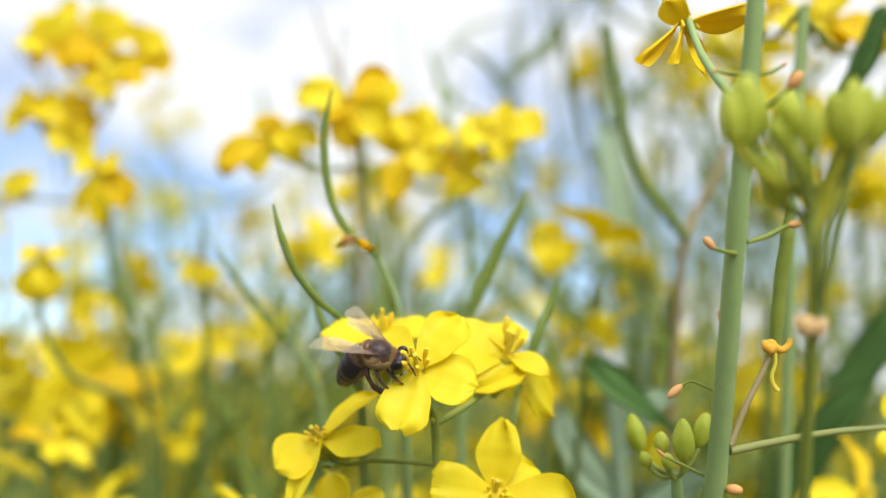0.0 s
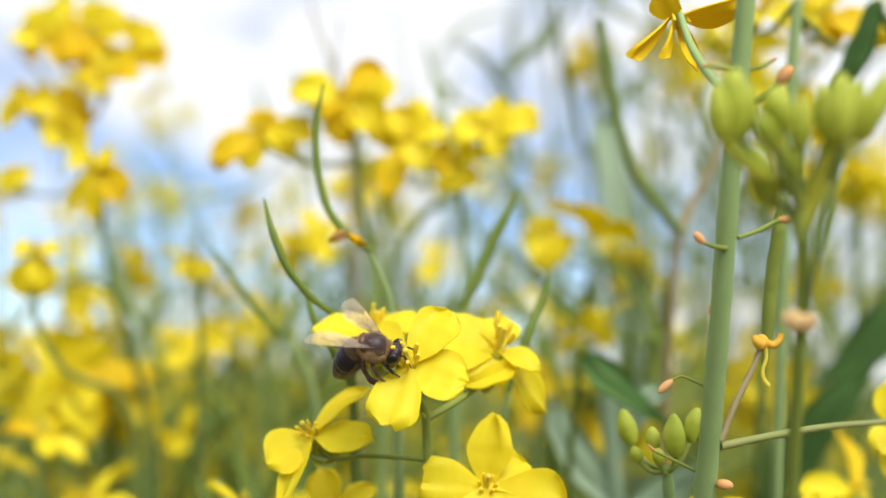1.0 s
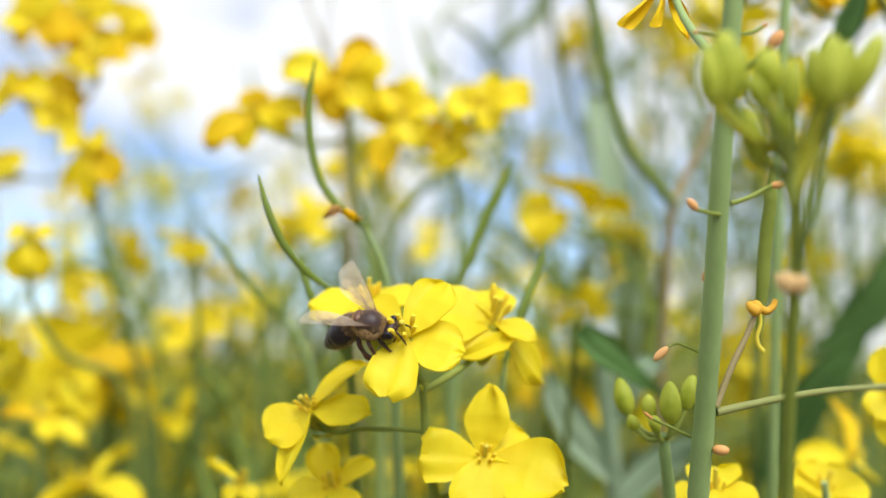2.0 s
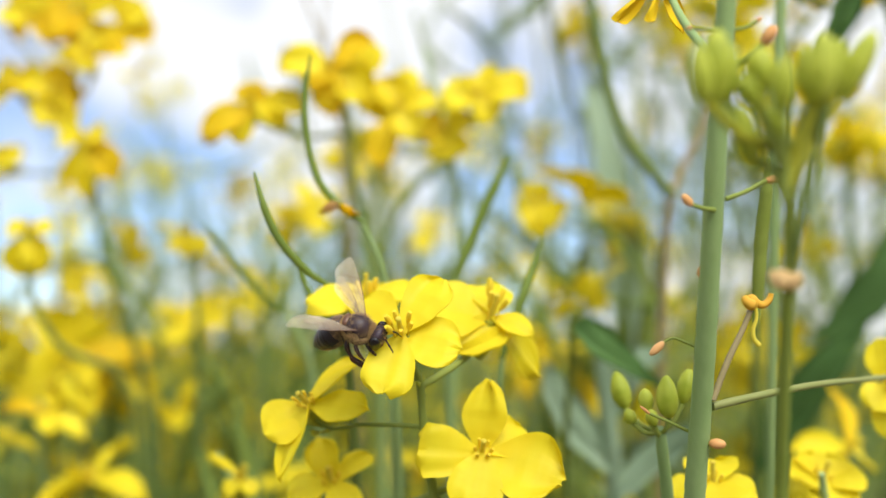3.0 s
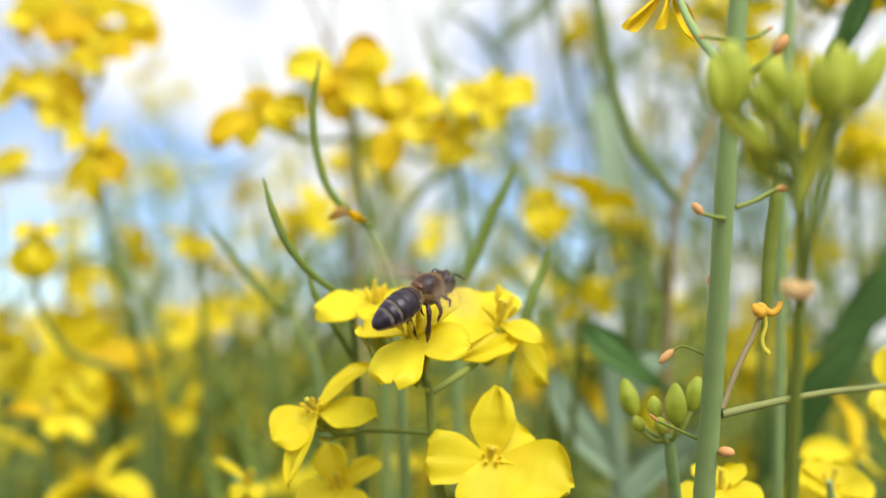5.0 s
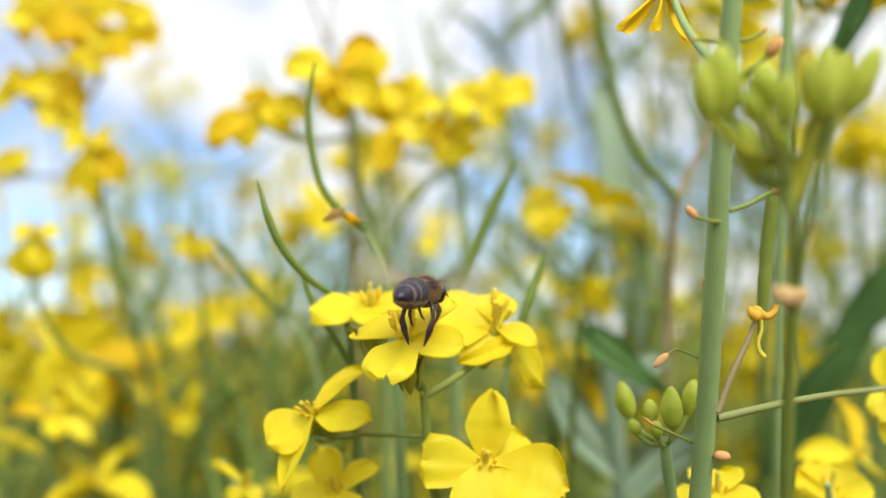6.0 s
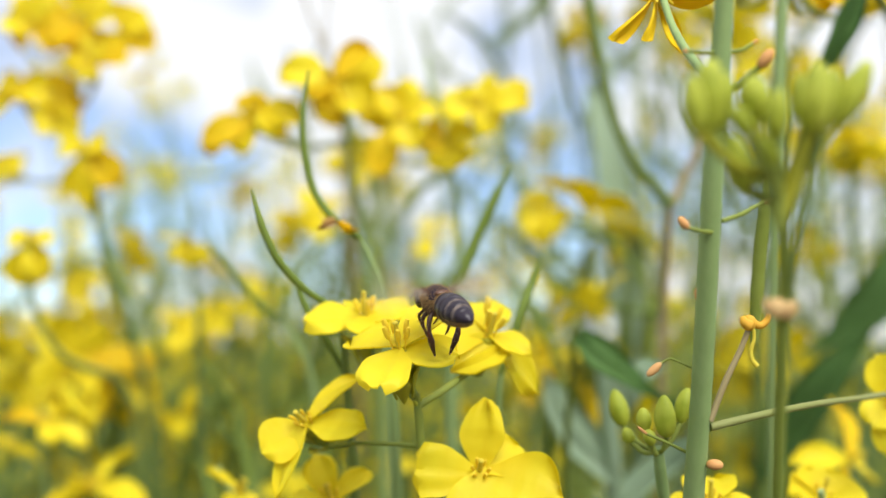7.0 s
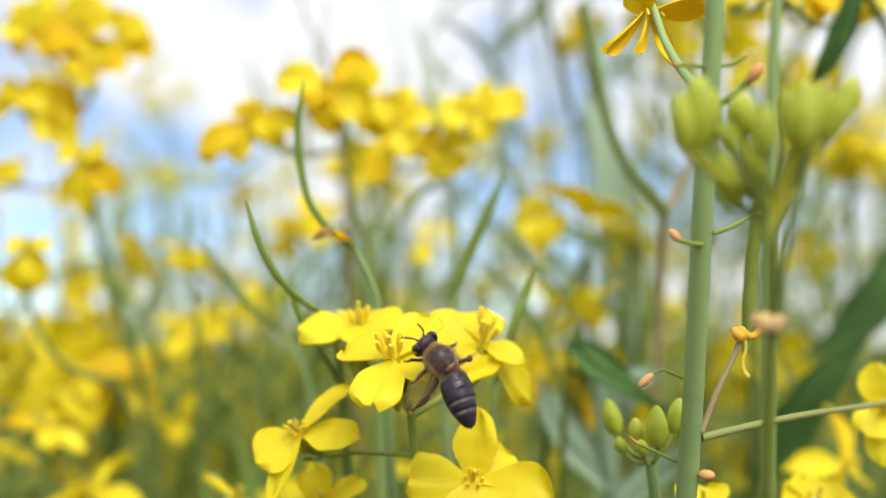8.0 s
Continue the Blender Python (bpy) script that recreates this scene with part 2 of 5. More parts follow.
ANTHER_SHAPE = joined(tube([(0, 0, 0), (0.0003, 0, 0.003), (0.0006, 0, 0.0058)], [0.00022, 0.00018], 6, 3),
                      tube([(0.0005, 0, 0.0046), (0.0008, 0, 0.0056), (0.0010, 0, 0.0070), (0.0013, 0, 0.0080)], [0.00042, 0.00062, 0.00062, 0.00040], 8, 3))
STAMEN = mesh("stamen", ANTHER_SHAPE, ANTHER)
PISTIL = mesh("pistil", joined(tube([(0, 0, -0.002), (0, 0, 0.003), (0, 0, 0.0068)], [0.0006, 0.0007, 0.0005], 7, 3), ball((0, 0, 0.007), 0.0007, 0.0007, 0.0004, 8, 5)), FILAMENT)
CUP = mesh("flower", joined(tube([(0, 0, -0.006), (0, 0, -0.0045), (0, 0, -0.002), (0, 0, 0.0)], [0.0006, 0.0012, 0.0013, 0.0010], 8, 2)), SEPAL)
SEPAL_ME = mesh("sepal", petal_shape(0.0065, 0.0024, 0.05, 0.3, 0.02, 5, 6, 5, 0.0), SEPAL)
PETALS = [mesh("petal", petal_shape(0.0108, 0.0090, c, 0.10, 0.07, 10 + i), PETAL) for i, c in enumerate((0.10, 0.22, 0.35, 0.5))]
PETALS_LOW = [mesh("petal", petal_shape(0.0122, w, c, 0.2, 0.2, 30 + i, 8, 7), m) for i, (c, w, m) in enumerate(((0.15, 0.0074, PETAL), (0.35, 0.0060, PETAL), (0.6, 0.0050, PETAL_GOLD), (0.3, 0.0078, PETAL), (0.5, 0.0064, PETAL), (0.25, 0.0056, PETAL)))]
PETALS_OLD = [mesh("petal", petal_shape(0.0110, 0.0062, c, 0.35, 0.10, 40 + i, 7, 5), PETAL_OLD) for i, c in enumerate((0.35, 0.6))]


def flower(plant, centre, axis, petals=(), label="", stamens=6, sepals=True, old=False, seed=0, stretch=1.0, tall=0.34, golden=False):
    """One four-petalled flower. petals: (right, up, towards, width) in mm from its centre to each tip; none: a loose cross."""
    rng = random.Random(seed)
    axis = Vector(axis).normalized()
    base = facing(centre, axis.orthogonal(), axis)
    ob = part("flower", CUP, plant, base, label)
    if petals:
        for k, (r, u, t, w, *more) in enumerate(petals):
            d = TILT.to_3x3() @ Vector((r, -t, u)) * 0.001
            curl = more[0] if more else 0.15
            face = TILT.to_3x3() @ Vector((more[1][0], -more[1][2], more[1][1])) if len(more) > 1 and more[1] else axis
            belly, blunt = more[2] if len(more) > 2 else (0.62, 2.9)
            me = mesh("petal", petal_shape(d.length * (1.05 if golden else 1.0), w * (0.00082 if golden else 0.001), curl, 0.22 if golden else 0.08, 0.2 if golden else 0.14, seed * 7 + k, 14, 13, 0.018, belly, blunt), PETAL_OLD if old else PETAL_GOLD if golden and rng.random() < 0.22 else PETAL)
            lift = (face - d.normalized() * face.dot(d.normalized())).normalized() * curl * d.length
            part("petal", me, ob, facing(Vector(centre) + axis * 0.0003 * k, d + lift * 0.9, face))
    else:
        turn = rng.uniform(0, 90)
        for k in range(4):
            a = radians(turn + 90 * k + rng.uniform(-14, 14))
            rise = rng.uniform(-0.25, 0.55) if not old else rng.uniform(-1.4, -0.4)
            d = base.to_3x3() @ Vector((math.cos(a), math.sin(a), rise))
            me = rng.choice(PETALS_OLD) if old else rng.choice(PETALS if sepals else PETALS_LOW)
            m = facing(Vector(centre), d, axis) @ pose(0, 0, 0, rng.uniform(-18, 18))
            part("petal", me, ob, m @ Matrix.Scale(stretch * rng.uniform(0.9, 1.1), 4))
    for k in range(stamens):
        a = 360 / max(stamens, 1) * k + rng.uniform(-12, 12)
        part("stamen", STAMEN, ob, base @ pose(0, 0, -0.0005, 0, 0, a) @ pose(0.0006, 0, 0, 0, rng.uniform(-1, 6), 0) @ Matrix.Scale(tall * rng.uniform(0.85, 1.15), 4))
    if stamens:
        part("pistil", PISTIL, ob, base @ Matrix.Scale(0.5, 4))
    if sepals:
        for k in range(4):
            part("sepal", SEPAL_ME, ob, base @ pose(0, 0, -0.0066, 0, 0, 45 + 90 * k) @ pose(0.0008, 0, 0, 0, -70 + rng.uniform(-6, 6), 0) @ Matrix.Scale(0.8, 4))
    return ob


def bud_shape(length, width, seed=0):
    """A closed bud along +z: four sepals wrapped round one another."""
    rng = random.Random(seed)
    verts, faces = ball((0, 0, length / 2), width / 2, width / 2, length / 2, 24, 14, None, -0.12 if seed % 2 else 0.1)
    out = []
    for v in verts:
        a = math.atan2(v.y, v.x)
        g = 1 - 0.07 * abs(math.cos(1.5 * a + 0.9 * v.z / length)) ** 5 * min(1, (length - v.z) / length * 3)
        g *= 1 + 0.04 * math.sin(3 * a + seed) * math.sin(5 * v.z / length + seed)
        g *= 1 - 0.2 * max(0.0, (v.z / length - 0.5) / 0.5) ** 1.3
        out.append(Vector((v.x * g, v.y * g, v.z)))
    return out, faces


def bud(plant, foot, tip, width=1.0, seed=0, label=""):
    d = Vector(tip) - Vector(foot)
    m = Matrix.Translation(Vector(foot)) @ Vector((0, 0, 1)).rotation_difference(d).to_matrix().to_4x4()
    me = mesh("bud", bud_shape(d.length, width * 0.001, seed), BUD)
    return part("bud", me, plant, m, label)


def pod(plant, pts, r=0.0011, mat=None, label="", seed=0):
    """A seed pod: beaked at its first point, lumpy with seeds, stalked at its last."""
    n = len(pts)
    radii = [r * 0.25] + [r * (0.75 + 0.25 * min(1, i / 1.5)) for i in range(1, n - 1)] + [r * 0.6]
    return shape_part("pod", tube(pts, radii, 8, 10, seed, 0.05), mat or POD, plant, label)


def blade_shape(pts, width, face, cup=0.25, seed=0, wav=0.04):
    """A leaf blade along a line, with a raised midrib and a wavy rim."""
    line, _ = smooth_line(pts, [0.001, 0.001], 8)
    rng = random.Random(seed)
    verts, faces, nv = [], [], 9
    ph = rng.uniform(0, 6)
    total = len(line) - 1
    for i, c in enumerate(line):
        s = i / total
        d = (line[min(i + 1, total)] - line[max(i - 1, 0)]).normalized()
        z = Vector(face)
        z = (z - d * z.dot(d)).normalized()
        y = z.cross(d)
        w = width * (0.18 + 0.82 * math.sin(math.pi * min(1.0, 0.12 + 0.9 * s)) ** 0.8) * (1 - s ** 6 * 0.9)
        for j in range(nv):
            v = 2 * j / (nv - 1) - 1
            h = cup * w * v * v + wav * width * math.sin(9 * s + ph + 2 * v) * abs(v) + (0.0009 if j == nv // 2 else 0)
            verts.append(c + y * (w / 2 * v * (1 + 0.06 * math.sin(17 * s + ph))) + z * h)
    n = len(verts)
    verts += [q - Vector(face) * 0.0004 for q in verts]
    for i in range(total):
        for j in range(nv - 1):
            a = i * nv + j
            faces.append((a, a + nv, a + nv + 1, a + 1))
            faces.append((n + a, n + a + 1, n + a + nv + 1, n + a + nv))
    rim = [i * nv for i in range(total + 1)] + [total * nv + j for j in range(1, nv)] + [i * nv + nv - 1 for i in range(total - 1, -1, -1)] + list(range(nv - 2, 0, -1))
    for a, b in zip(rim, rim[1:] + rim[:1]):
        faces.append((a, b, n + b, n + a))
    return verts, faces


def plant_at(stem, radius, label, mat=None, group="rape plants", foot=None, lump=0.03, seed=0):
    """A plant whose main stem runs through the points, from its tip down, and on to the soil."""
    low, above = Vector(stem[-1]), Vector(stem[-2])
    d = (low - above).normalized()
    base = Vector((*foot, 0)) if foot else Vector((low.x + d.x * 0.12, low.y + max(d.y * 0.12, 0.0) + 0.02, 0))
    ob = thing("rapeseed_plant", Matrix.Translation(base), label, "plant", group)
    pts = [Vector(p) for p in stem] + [low.lerp(base, 0.35) + d * 0.03, base - Vector((0, 0, 0.01))]
    k = len(stem)
    radii = [radius[0] + (radius[1] - radius[0]) * i / (k - 1) for i in range(k)] + [radius[1] * 1.3, radius[1] * 1.8]
    shape_part("stem", tube(pts, radii, 12, 9, seed, lump), mat or STEM, ob)
    return ob


def stalk(plant, pts, r=0.0005, mat=None, r2=None, label=""):
    return shape_part("stalk", tube(pts, [r, r2 or r], 8, 6, len(pts), 0.04), mat or STALK_GREEN, plant, label)


# ---------------------------------------------------------------- ground
g_bm = bmesh.new()
bmesh.ops.create_grid(g_bm, x_segments=60, y_segments=60, size=400)
for v in g_bm.verts:
    v.co.z = 0.0
g_me = bpy.data.meshes.new("ground")
g_bm.to_mesh(g_me)
g_bm.free()
g_me.materials.append(SOIL)
thing("ground", Matrix.Identity(4), "bare brown soil of a rape field", "ground", "", "structure", g_me)

# ---------------------------------------------------------------- the plant with the visited flowers
host = plant_at([(-0.0028, 0.1248, 1.1457), (-0.0026, 0.125, 1.1439), (-0.0021, 0.1265, 1.1379), (-0.0011, 0.1291, 1.1311)], (0.00042, 0.00062), "flowering rape plant with yellow four-petalled flowers visited by a bee", STALK_GREEN)
V_AXIS = (-0.08, -0.876, 0.476)
visited = flower(host, (-0.0046, 0.1204, 1.1502), V_AXIS, [
    (6.6, -1.6, 1.9, 6.0, 0.10, None, (0.6, 3.2)), (-2.0, -6.2, 3.9, 6.1, 0.16, None, (0.66, 3.0)), (4.7, 6.0, -2.2, 5.6, 0.12, None, (0.66, 2.6)), (-5.6, 2.4, -4.2, 6.4, 0.12)], "open yellow flower with the bee on it", 6, True, False, 1, 1.0, 0.5)
stalk(host, [(-0.0028, 0.1249, 1.1452), (-0.0036, 0.1237, 1.1469), (-0.0045, 0.1224, 1.1486)], 0.00042)
side_flower = flower(host, (0.0058, 0.1313, 1.1522), (0.223, -0.578, 0.785), [
    (-7.6, 1.8, 1.2, 8.2, 0.16, (0.0, 0.62, 0.78)), (5.0, -1.9, 1.6, 3.6, 0.25, (0.2, 0.7, 0.6)), (6.4, -8.0, -4.5, 4.4, 0.22, (0.4, 0.4, 0.8)), (-0.5, 3.4, -5.6, 6.4, 0.1)], "", 4, False, False, 2, 1.0, 0.62)
shape_part("petal", blade_shape([(0.0076, 0.1314, 1.1513), (0.0045, 0.1295, 1.1496), (0.0012, 0.1287, 1.148)], 0.0052, (-0.207, -0.872, 0.444), 0.2, 3), PETAL, host)
stalk(host, [(-0.0026, 0.125, 1.1442), (0.0004, 0.1278, 1.1459), (0.0042, 0.1316, 1.1487), (0.0066, 0.1324, 1.151)], 0.00045)
back_flower = flower(host, (-0.0093, 0.1333, 1.1544), (-0.05, -0.36, 0.93), [
    (-7.4, 0.2, 1.8, 6.0, 0.2, (-0.1, 0.8, 0.6)), (5.6, 0.7, 1.5, 6.4, 0.2, (0.1, 0.88, 0.45)), (1.4, -2.0, 5.0, 6.4, 0.25), (0.4, 1.0, -5.0, 7.0, 0.2)], "", 6, True, False, 3, 1.0, 0.42)
stalk(host, [(-0.0028, 0.1249, 1.1449), (-0.0054, 0.1290, 1.1477), (-0.0088, 0.1333, 1.1510)], 0.00042)
lower_flower = flower(host, (-0.0161, 0.1302, 1.1418), (-0.285, -0.854, 0.435), [
    (-5.2, -3.2, 1.6, 6.0, 0.2, (-0.4, 0.3, 0.85), (0.66, 3.4)), (7.4, -0.4, 2.2, 4.8, -0.12, (0.1, 0.7, 0.7), (0.55, 4.0)), (6.2, 5.2, -1.5, 3.6, 0.34, (-0.5, 0.6, 0.5)), (-3.2, -8.8, 2.6, 3.5, 0.12, (-0.6, 0.1, 0.8), (0.42, 1.7))], "", 6, True, False, 4)
stalk(host, [(-0.0025, 0.1264, 1.1395), (-0.0056, 0.1274, 1.1396), (-0.0097, 0.1294, 1.1395), (-0.0144, 0.1314, 1.1392), (-0.0156, 0.1312, 1.1402)], 0.00026)
front_flower = flower(host, (0.0045, 0.1267, 1.1361), (0.05, -0.833, 0.551), [
    (0.9, 8.9, -0.8, 5.2, 0.10, (-0.3, 0.1, 0.95), (0.55, 2.1)), (-7.4, 0.9, 1.6, 6.6, 0.16, (0.1, 0.3, 0.95), (0.8, 4.5)), (9.2, -2.6, 3.6, 8.4, 0.04, (0.0, 0.5, 0.85), (0.62, 2.2)), (5.2, 2.2, -3.0, 6.4, 0.2), (-1.4, -6.0, 4.0, 6.5, 0.2)], "", 6, True, False, 5)
stalk(host, [(-0.0012, 0.1291, 1.1315), (0.0011, 0.1301, 1.1321), (0.0038, 0.1294, 1.1339)], 0.00042)
low_flower = flower(host, (-0.0143, 0.1402, 1.131), (-0.1, -0.715, 0.692), [
    (-2.0, 5.6, -1.5, 5.4, 0.15, (0, 0.2, 0.95)), (4.6, 3.6, -0.5, 4.2, 0.2), (-5.2, -1.6, 2.0, 6.0, 0.2), (3.0, -4.0, 3.0, 6.0, 0.2)], "", 5, True, False, 6, 1.0, 0.34, True)
stalk(host, [(-0.0012, 0.1291, 1.1313), (-0.0059, 0.1343, 1.1293), (-0.0134, 0.1399, 1.1291)], 0.00040)
for k, (a, b) in enumerate((((-0.0027, 0.1245, 1.1443), (-0.003, 0.1234, 1.1449)), ((-0.0028, 0.1255, 1.1444), (-0.0021, 0.1249, 1.1451)))):
    bud(host, a, b, 0.5, k)

# ---------------------------------------------------------------- the tall bare stem with dried flower stalks
bare = plant_at([(0.0275, 0.0977, 1.1923), (0.0275, 0.0998, 1.1849), (0.0274, 0.1019, 1.1783), (0.0274, 0.1059, 1.1673), (0.0278, 0.1115, 1.1551), (0.0282, 0.1169, 1.1443), (0.0284, 0.1219, 1.134), (0.0287, 0.1255, 1.1271)], (0.00085, 0.00125), "tall bare glaucous green rape stem with dried flower stalks")


def dried_stalk(pts, tip, r=0.0002, tip_r=0.00045, mat=None):
    stalk(bare, pts, r * 1.2, mat or STALK_GREEN, r)
    d = (Vector(tip) - Vector(pts[-1])).normalized()
    shape_part("dried_bud", ball((Vector(pts[-1]) + Vector(tip)) / 2, tip_r, tip_r, (Vector(tip) - Vector(pts[-1])).length / 2 + 0.0002, 10, 7, d), BUD_TIP, bare, "withered brown bud")


dried_stalk([(0.0274, 0.1068, 1.1625), (0.0262, 0.1063, 1.1626), (0.0248, 0.1058, 1.1629)], (0.024, 0.1057, 1.1638))
dried_stalk([(0.0286, 0.1072, 1.1637), (0.0306, 0.1077, 1.1644), (0.0323, 0.1081, 1.1653), (0.0331, 0.108, 1.1657)], (0.0342, 0.108, 1.1658), 0.00022, 0.0004)
dried_stalk([(0.0272, 0.1114, 1.1558), (0.027, 0.1114, 1.156)], (0.0269, 0.1113, 1.157), 0.0002, 0.0004)
dried_stalk([(0.0275, 0.1156, 1.1486), (0.0261, 0.116, 1.1493), (0.0249, 0.1165, 1.1497), (0.0239, 0.1165, 1.1492)], (0.0226, 0.1166, 1.148), 0.00013, 0.00046)
dried_stalk([(0.0277, 0.1199, 1.1392), (0.0254, 0.1198, 1.1403), (0.0229, 0.1197, 1.1414)], (0.022, 0.1196, 1.1421), 0.00016, 0.00018, None)
dried_stalk([(0.0289, 0.12, 1.1379), (0.0294, 0.119, 1.1382)], (0.0308, 0.1185, 1.1381), 0.0003, 0.0006)
dried_stalk([(0.027, 0.1013, 1.1794), (0.0254, 0.1008, 1.1793), (0.0239, 0.1003, 1.1793)], (0.0236, 0.1003, 1.1793), 0.00018, 0.0002)
dried_stalk([(0.0281, 0.1013, 1.1794), (0.0296, 0.1018, 1.1798), (0.0307, 0.1022, 1.1805)], (0.0311, 0.1022, 1.1808), 0.00018, 0.0002)
dried_stalk([(0.0278, 0.1022, 1.1755), (0.0291, 0.1006, 1.1763), (0.0305, 0.0995, 1.1775)], (0.0315, 0.0989, 1.1789), 0.0003, 0.00062)
stalk(bare, [(0.0294, 0.1176, 1.1423), (0.034, 0.119, 1.1432), (0.0407, 0.122, 1.1442), (0.0512, 0.131, 1.1447), (0.0612, 0.143, 1.1448)], 0.00046, STALK_MIXED, 0.00034)
stalk(bare, [(0.0293, 0.1171, 1.143), (0.0311, 0.1172, 1.1473), (0.033, 0.1174, 1.151), (0.0338, 0.1174, 1.1529)], 0.00038, STALK_BROWN, 0.0003)
hook_f = part("withered_flower", mesh("withered_flower", local(joined(ball((0.0338, 0.1171, 1.1536), 0.0008, 0.0007, 0.0009), tube([(0.0339, 0.1171, 1.1538), (0.035, 0.1172, 1.1533), (0.0358, 0.1173, 1.1539), (0.036, 0.1172, 1.1546)], [0.0005, 0.0006, 0.0003], 7, 4), tube([(0.0331, 0.1171, 1.1541), (0.0332, 0.1166, 1.1536), (0.0337, 0.1167, 1.1533)], [0.0004, 0.0007], 7, 4)), bare), WITHERED), bare, None, "withered orange flower remains")
stalk(bare, [(0.0341, 0.1169, 1.1536), (0.0343, 0.1171, 1.1519), (0.0339, 0.1172, 1.1504), (0.0341, 0.1173, 1.1495), (0.0346, 0.1173, 1.1489)], 0.00017, FILAMENT, 0.0003, "pale hooked style")
drooped = flower(bare, (0.0241, 0.1159, 1.1901), (0.304, -0.329, -0.894), [
    (-4.6, -5.6, 1.0, 2.0, 0.2), (-1.2, -5.4, 1.5, 1.6, 0.15), (2.2, -6.2, 1.0, 1.7, 0.2), (7.0, 0.6, 1.0, 4.6, 0.2), (-2.6, 2.4, 1.0, 3.4, 0.2)], "drooping withered orange-yellow flower", 3, False, True, 8)
stalk(bare, [(0.0246, 0.115, 1.1895), (0.025, 0.1123, 1.1855), (0.0257, 0.1087, 1.1816), (0.0268, 0.105, 1.178), (0.0272, 0.1026, 1.1762)], 0.0004, STEM, 0.0005)
edge_flower = flower(bare, (0.0596, 0.1431, 1.1435), (-0.399, -0.875, 0.274), [
    (-1.2, 6.2, 0.0, 5.5, 0.2), (-3.2, -2.6, 2.0, 5.2, 0.35), (-0.5, -7.0, 1.5, 5.0, 0.3), (6.0, 0.0, 0.5, 6.0, 0.2)], "", 5, True, False, 9)

# ---------------------------------------------------------------- the budding plant before the others
budding = plant_at([(0.02753, 0.08468, 1.16553), (0.02814, 0.08603, 1.16262), (0.02859, 0.08752, 1.15815), (0.02906, 0.09021, 1.15219), (0.02982, 0.09407, 1.14539), (0.03089, 0.09927, 1.13583)], (0.00048, 0.00058), "young rape plant with a head of fat green buds", STALK_GREEN)
KNOT = Vector((0.0275, 0.08501, 1.16439))
for k, (a, b, w) in enumerate((
        ((0.02029, 0.08124, 1.1675), (0.01942, 0.07978, 1.1719), 1.85),
        ((0.02163, 0.08339, 1.16783), (0.02153, 0.0818, 1.17366), 2.72),
        ((0.02297, 0.0855, 1.16878), (0.02336, 0.08403, 1.17307), 1.86),
        ((0.02571, 0.08438, 1.169), (0.02507, 0.08298, 1.17263), 2.50),
        ((0.02617, 0.08129, 1.16711), (0.02617, 0.07987, 1.17091), 1.77),
        ((0.02379, 0.07914, 1.16665), (0.02209, 0.07785, 1.16902), 1.49),
        ((0.02939, 0.08232, 1.16773), (0.02953, 0.08076, 1.17319), 2.52),
        ((0.0303, 0.08339, 1.16787), (0.03115, 0.08186, 1.17292), 2.06),
        ((0.0297, 0.08442, 1.16855), (0.02865, 0.08297, 1.17277), 1.84),
        ((0.03165, 0.08336, 1.16831), (0.0338, 0.08182, 1.17349), 2.14),
        ((0.02494, 0.08487, 1.16345), (0.02351, 0.08339, 1.16787), 2.17),
        ((0.02652, 0.08254, 1.16522), (0.02517, 0.08126, 1.16741), 1.38))):
    a, b = Vector(a), Vector(b)
    bud(budding, a, b, w * 1.02, 60 + k)
    stalk(budding, [a + (b - a) * 0.06, a.lerp(KNOT, 0.5) + Vector((0, 0, -0.0007)), KNOT + Vector((0, 0, 0.0006 - 0.0004 * k))], 0.00036, SEPAL if k % 3 == 0 else STALK_GREEN, 0.00045)
stalk(budding, [(0.03029, 0.08286, 1.1678), (0.02977, 0.08369, 1.16453), (0.02915, 0.08512, 1.16065), (0.02897, 0.08705, 1.15718), (0.02922, 0.08959, 1.15311)], 0.00030, STEM_DARK, 0.00026)
stalk(budding, [(0.02986, 0.08364, 1.16497), (0.02897, 0.08376, 1.16364), (0.02838, 0.08443, 1.16216), (0.02816, 0.08571, 1.16005)], 0.00016, STALK_GREEN, 0.00014)
pod(bare, [(0.03694, 0.11971, 1.17014), (0.03699, 0.12103, 1.16645), (0.03677, 0.12242, 1.16205), (0.03667, 0.12387, 1.15693), (0.03657, 0.12536, 1.1514)], 0.0008, STALK_GREEN)
shape_part("dried_bud", joined(ball((0.02793, 0.08799, 1.15438), 0.00085, 0.0007, 0.0009, 9, 7), ball((0.02892, 0.08844, 1.15403), 0.00075, 0.0007, 0.0006, 9, 7), tube([(0.02766, 0.08808, 1.15403), (0.02721, 0.08799, 1.15457), (0.02712, 0.08799, 1.15519)], [0.0005, 0.0002], 6, 4), tube([(0.02864, 0.08799, 1.15438), (0.02936, 0.08799, 1.15465), (0.02963, 0.08808, 1.15412)], [0.0005, 0.0002], 6, 4)), HUSK, budding, "shrivelled pale brown flower remains")

